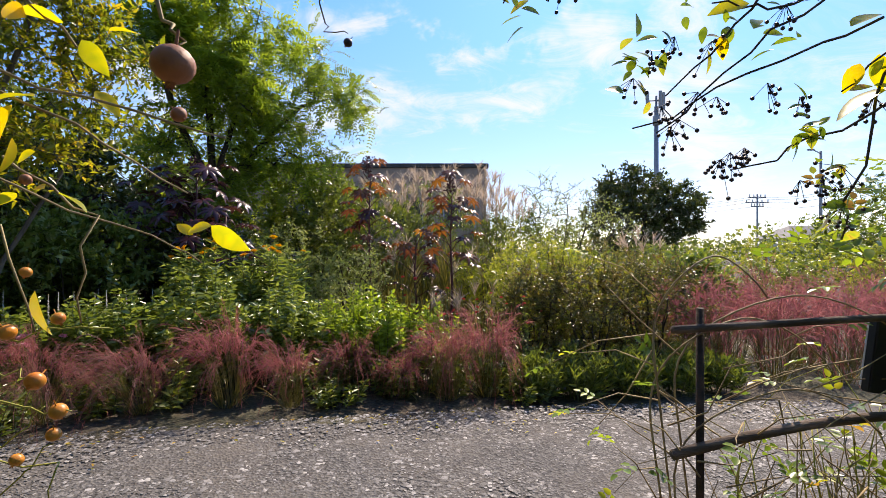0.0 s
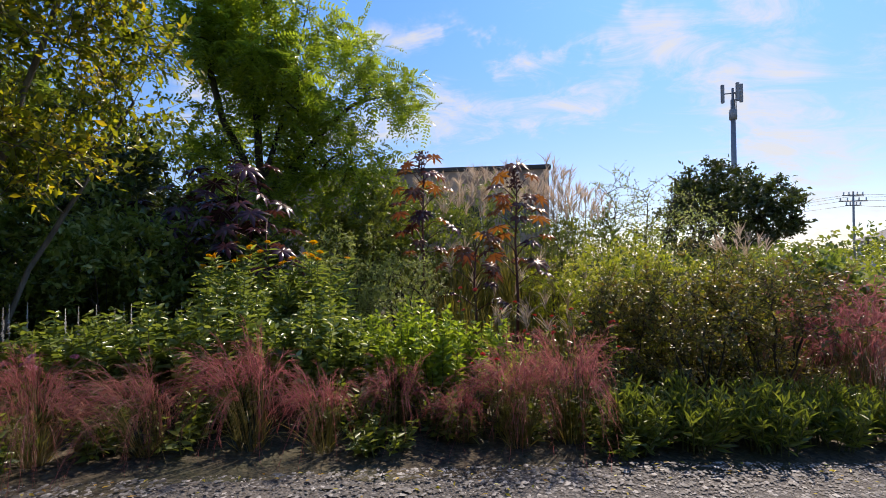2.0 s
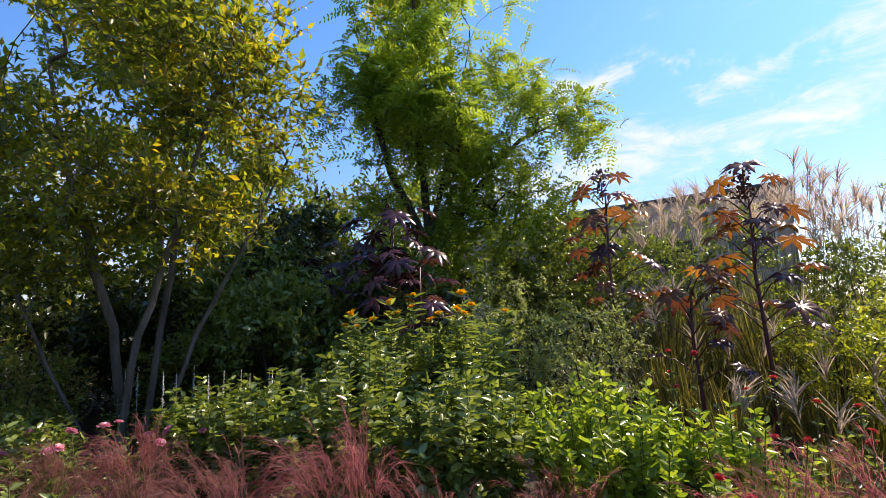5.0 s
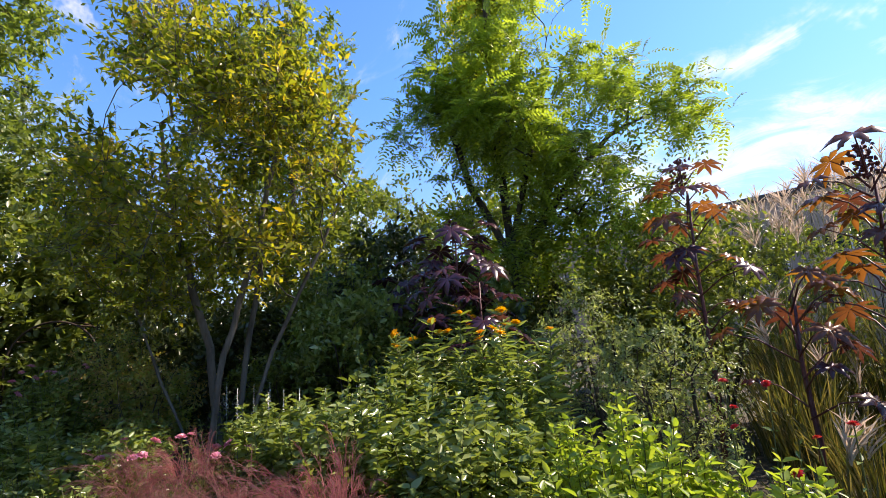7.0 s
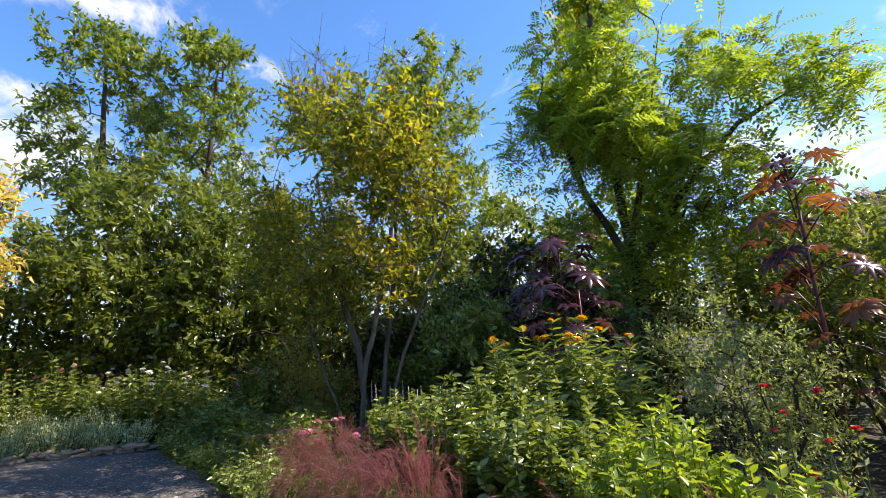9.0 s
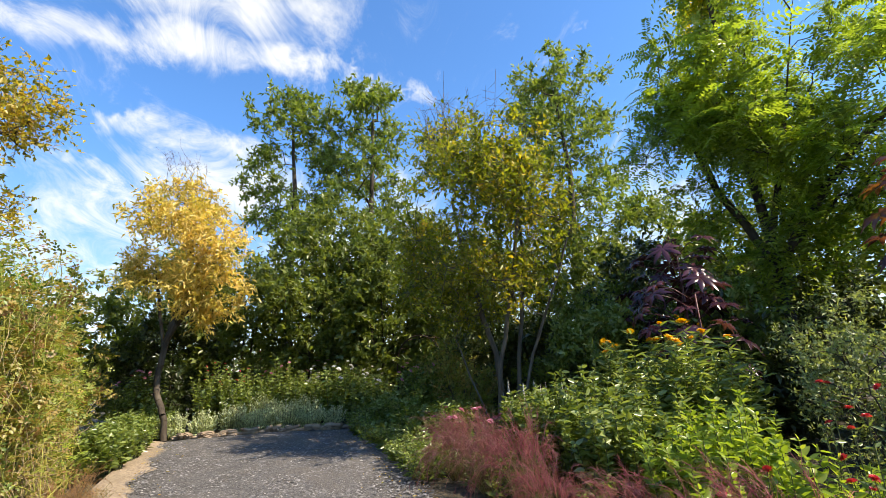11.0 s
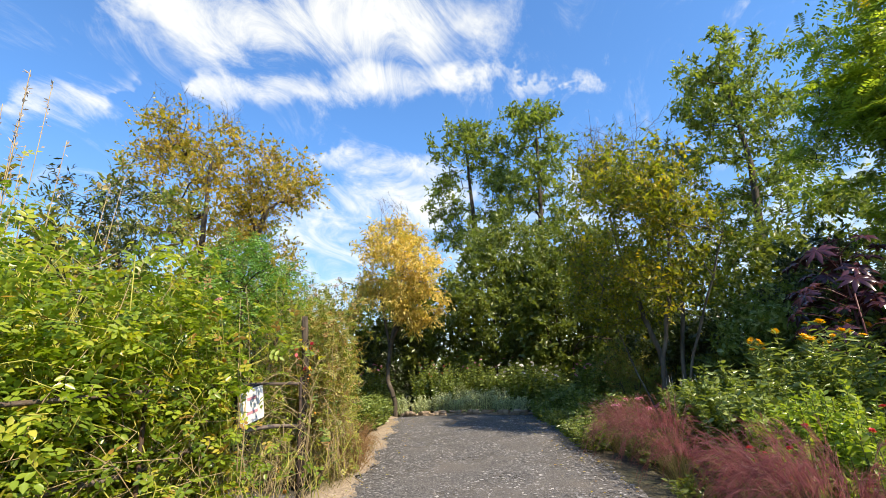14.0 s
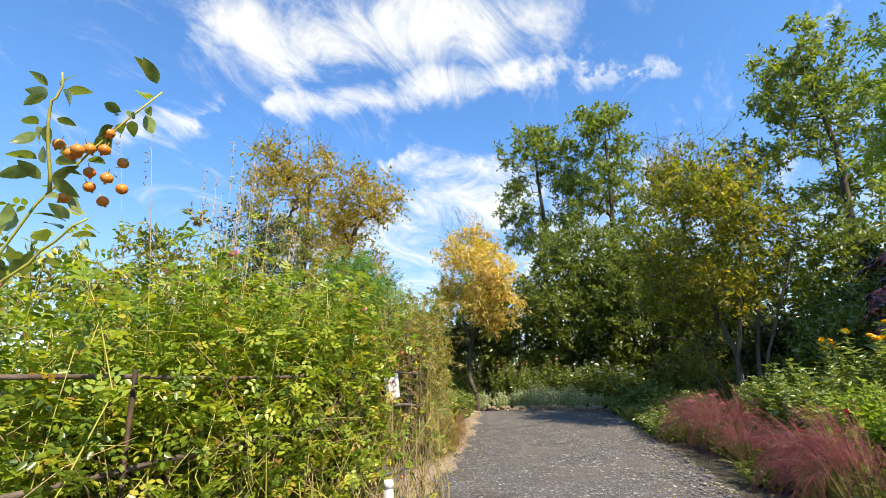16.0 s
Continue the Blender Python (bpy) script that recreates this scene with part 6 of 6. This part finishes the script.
spray("rose_hip_twigs", "straw-coloured rose twigs carrying small orange hips",
      [[eye(-1.1, -0.46, 0.55), eye(-0.95, -0.42, 0.55), eye(-0.86, -0.34, 0.55)], [eye(-1.1, -0.31, 0.55), eye(-0.9, -0.34, 0.55), eye(-0.8, -0.35, 0.55)], [eye(-1.1, -0.24, 0.55), eye(-0.95, -0.26, 0.55), eye(-0.88, -0.28, 0.55)],
       [eye(-1.1, -0.19, 0.55), eye(-0.86, -0.18, 0.55), eye(-0.72, -0.17, 0.56)], [eye(-1.1, -0.6, 0.55), eye(-0.92, -0.5, 0.55), eye(-0.84, -0.42, 0.55)], [eye(-1.1, -0.47, 0.55), eye(-0.84, -0.475, 0.55), eye(-0.85, -0.54, 0.55)]],
      0.0014, M_CANE_GREEN, hips=[(eye(-0.88, -0.285, 0.55), 1.0), (eye(-0.83, -0.35, 0.55), 0.9), (eye(-0.84, -0.4, 0.55), 0.75), (eye(-0.92, -0.455, 0.55), 0.7), (eye(-0.83, -0.15, 0.55), 0.7), (eye(-0.94, -0.18, 0.55), 0.9), (eye(-0.9, -0.05, 0.55), 0.6)], hip_me=HIP_MID, hip_label="small orange rose hip")
nb = [eye(0.95 - 0.55 * u + 0.02 * math.sin(9 * u), 0.5 - 0.24 * u, 0.6) for u in np.linspace(0, 1, 6)]
berry_lines = [nb, [eye(1.05, 0.36, 0.6), eye(0.8, 0.24, 0.6), eye(0.62, 0.17, 0.6)], [eye(0.96, 0.4, 0.6), eye(0.88, 0.12, 0.6), eye(0.86, 0.02, 0.6)], [eye(0.72, 0.6, 0.6), eye(0.6, 0.45, 0.6), eye(0.48, 0.33, 0.6)],
               [eye(0.9, 0.6, 0.6), eye(0.66, 0.42, 0.6), eye(0.46, 0.25, 0.6)], [eye(0.3, 0.6, 0.6), eye(0.22, 0.54, 0.6)], [eye(0.16, 0.6, 0.6), eye(0.13, 0.53, 0.6)]]
berry_at = [eye(a, b, 0.6) for a, b in ((0.47, 0.28), (0.51, 0.25), (0.49, 0.23), (0.55, 0.31), (0.59, 0.3), (0.62, 0.18), (0.65, 0.19), (0.6, 0.165), (0.77, 0.3), (0.82, 0.13), (0.86, 0.15), (0.77, 0.12), (0.45, 0.4), (0.5, 0.43), (0.41, 0.34), (0.58, 0.42), (0.7, 0.33), (0.86, 0.06), (0.74, 0.5), (0.26, 0.55), (0.93, 0.3))]
berry_leaves = []
for a, b, n in ((0.43, 0.42, 12), (0.4, 0.36, 7), (0.66, 0.45, 9), (0.78, 0.25, 11), (0.8, 0.28, 6), (0.86, 0.14, 6), (0.9, 0.05, 5), (0.16, 0.52, 7), (0.95, 0.36, 6), (0.55, 0.5, 8), (0.83, 0.06, 5)):
    for k in range(n):
        dv = rand_dirs(1, 0.0)[0]
        berry_leaves.append((eye(a + rng.normal() * 0.035, b + rng.normal() * 0.03, 0.6), (dv[0], dv[1] * 0.5, dv[2] * 0.7), 0.016 + 0.015 * rng.random()))
spray("berried_branch", "overhanging twig with lime leaves and clusters of dark berries", berry_lines, 0.002, M_BARK_DARK, berry_leaves, M_ROSE, berries=berry_at)
spray("large_leaved_twig", "overhanging twig end with big olive leaves", [[eye(1.1, 0.5, 0.6), eye(0.95, 0.42, 0.6), eye(0.86, 0.34, 0.6)], [eye(0.9, 0.6, 0.6), eye(0.7, 0.52, 0.6), eye(0.58, 0.53, 0.6)]], 0.002, M_BARK_DARK,
      [(eye(0.97, 0.35, 0.6), (-0.9, 0.1, -0.35), 0.075), (eye(0.9, 0.4, 0.6), (-0.5, 0, -0.9), 0.04), (eye(0.94, 0.42, 0.6), (0.1, 0, -1), 0.045), (eye(0.66, 0.53, 0.6), (-0.95, 0, -0.12), 0.05), (eye(0.6, 0.46, 0.6), (0.1, 0, -1), 0.03), (eye(0.57, 0.43, 0.6), (0.2, 0, -1), 0.03), (eye(0.88, 0.48, 0.6), (0.8, 0, 0.5), 0.05)], M_GOLD)
spray("dry_hip_twig", "thin dark twig with one withered rose hip", [[eye(-0.27, 0.62, 0.6), eye(-0.26, 0.5, 0.6), eye(-0.25, 0.48, 0.6), eye(-0.205, 0.465, 0.6)]], 0.0012, M_BARK_DARK, hips=[(eye(-0.205, 0.445, 0.6), 1.0)], hip_me=HIP_DARK, hip_label="withered black hip")

# arching canes beside the gate post
arch = thing("rose_canes", (0, 0, 0), "bare arching rose canes tied to the fence post", "rose bush")
cg, lg = Geo(), Geo()
lg.fine = True
for x0, x1, top, y in ((0.62, 0.98, 1.48, 1.36), (0.6, 1.15, 1.3, 1.34), (0.66, 1.3, 1.1, 1.32), (0.7, 1.45, 1.36, 1.4)):
    t = np.linspace(0, math.pi * 0.8, 16)
    cx, w = (x0 + x1) / 2, (x1 - x0) / 2
    cg.line(np.concatenate([[(x0 + 0.14, y, float(gz(0.7)))], np.stack([cx - w * np.cos(t), y + 0.02 * np.sin(t * 4), top - 0.3 + 0.3 * np.sin(t)], 1)]), 0.0032, 0.0024, 6)
for k in range(60):
    p0 = np.array([0.62 + 0.95 * rng.random(), 1.36 + rng.normal() * 0.05, 0.35 + 0.9 * rng.random()])
    d = unit(np.array([rng.normal(), rng.normal() * 0.3, 0.25 + 0.5 * rng.normal()]))
    p1 = p0 + d * (0.15 + 0.25 * rng.random())
    cg.line([p0, (p0 + p1) / 2 + rng.normal(size=3) * 0.02, p1], 0.0028, 0.0012, 4)
    if k % 2:
        lg.pinnate(p1[None], d[None], 0.06, 2, 0.035, 0.02, 0.2)
for k in range(9):
    p0 = np.array([0.64, 1.38, 0.55 + 0.1 * k])
    p1 = p0 + np.array([-0.12 - 0.2 * rng.random(), 0.12 * rng.normal(), 0.12 * rng.normal() + 0.05])
    cg.line([p0, (p0 + p1) / 2 + np.array([0, 0, 0.03]), p1], 0.0025, 0.001, 4)
    lg.pinnate(p1[None], unit((p1 - p0)[None]), 0.05, 2, 0.03, 0.018, 0.2)
part("cane", cg, M_CANE, arch, kind="stuff")
part("foliage", lg, M_ROSE, arch, kind="stuff")

# tall rose shoot with hips beside the end of the walk
shoot = [(4.85, 2.2, -0.2), (4.84, 2.4, 0.7), (4.8, 2.65, 1.3), (4.74, 2.83, 1.6), (4.66, 2.95, 1.8), (4.6, 3.0, 1.9)]
side1, side2 = [(4.8, 2.65, 1.3), (4.72, 2.82, 1.5), (4.66, 2.9, 1.6)], [(4.72, 2.87, 1.64), (4.76, 2.9, 1.78), (4.76, 2.93, 1.88)]
sl = []
for k in range(64):
    src = (shoot[2:], side1, side2)[k % 3]
    j = int(rng.integers(len(src) - 1))
    u = rng.random()
    p = np.array(src[j]) * (1 - u) + np.array(src[j + 1]) * u
    dv = rand_dirs(1, 0.1)[0]
    sl.append((p + dv * 0.02, dv, 0.035 + 0.03 * rng.random()))
spray("rose_shoot", "tall rose shoot with green leaves and orange hips", [shoot, side1, side2], 0.0038, M_CANE_GREEN, sl, M_GREEN,
      hips=[((4.66 + 0.04 * rng.normal(), 2.92 + 0.04 * rng.normal(), 1.73 + 0.07 * rng.normal()), 1.1) for _ in range(14)], hip_me=HIP_MID, hip_label="round orange rose hip", category="rose bush")

# low shaded plants and strays along the bed's foot
for x, y, h in ((-2.9, 3.95, 0.4), (-2.45, 4.15, 0.5), (-1.0, 4.4, 0.3), (-3.5, 3.75, 0.3), (0.85, 4.75, 0.35)):
    herb("low_perennial", x, y, "low green perennial in the shade of the bed", 26, h, 0.24, M_DEEP, 0.09, 0.35, 8, group="low plants at the bed's foot", bare=0.05)
for x, y in ((-3.2, 4.55), (-2.4, 4.65), (-1.5, 4.75), (-1.2, 4.95), (-0.5, 4.85), (0.1, 5.05), (0.6, 5.15), (1.1, 5.2), (-3.9, 4.3)):
    herb("low_perennial", x, y, "dark green filler plant between the grasses", 34, 0.5, 0.3, M_DEEP, 0.085, 0.5, 9, group="low plants at the bed's foot", bare=0.02)
for k in range(9):
    x = -6.7 + 0.42 * k
    herb("low_perennial", x, float(edge_y(EDGE, x)) + 0.12, "low green perennial spilling onto the path's edge", 36, 0.34 + 0.2 * rng.random(), 0.3, M_GREEN, 0.085, 0.45, 8, group="low plants at the bed's foot", bare=0.05)
# yellow grass tufts and weeds on the near verge
tg = Geo()
tx = -3.5 + 9.3 * rng.random(2600)
ty = edge_y(NEAR, tx) - 0.28 + 0.3 * rng.random(2600) ** 1.5
ok = (np.abs(tx) > 0.8)
tx, ty = tx[ok], ty[ok]
tg.strands(np.stack([tx, ty, gz(tx) + 0.01], 1), unit(np.stack([rng.normal(size=len(tx)) * 0.5, rng.normal(size=len(tx)) * 0.5, np.ones(len(tx))], 1)), 0.1 + 0.2 * rng.random(len(tx)), 0.005, 0.3, 3)
weeds = thing("verge_grass", (0, 0, 0), "tufts of yellowing grass along the sandy verge", "grass", kind="stuff")
part("blade", tg, M_BLADE, weeds, kind="stuff")

# fallen leaves on the path
n = 420
lx = -6.5 + 11.5 * rng.random(n)
side_pick = rng.random(n) < 0.6
ly = np.where(side_pick, edge_y(EDGE, lx) - 0.7 * rng.random(n) ** 2, edge_y(NEAR, lx) + 0.7 * rng.random(n) ** 2)
ll = Geo()
la = rng.random(n) * 6.28
ll.leaves(np.stack([lx, ly, gz(lx) + 0.03], 1), np.stack([np.cos(la), np.sin(la), 0.1 * rng.normal(size=n)], 1), 0.025 + 0.03 * rng.random(n), 0.018, 1.5, 0.1)
litter = thing("leaf_litter", (0, 0, 0), "scattered fallen brown and yellow leaves on the gravel", "leaves", kind="stuff")
part("fallen_leaf", ll, M_ORANGE, litter, kind="stuff")
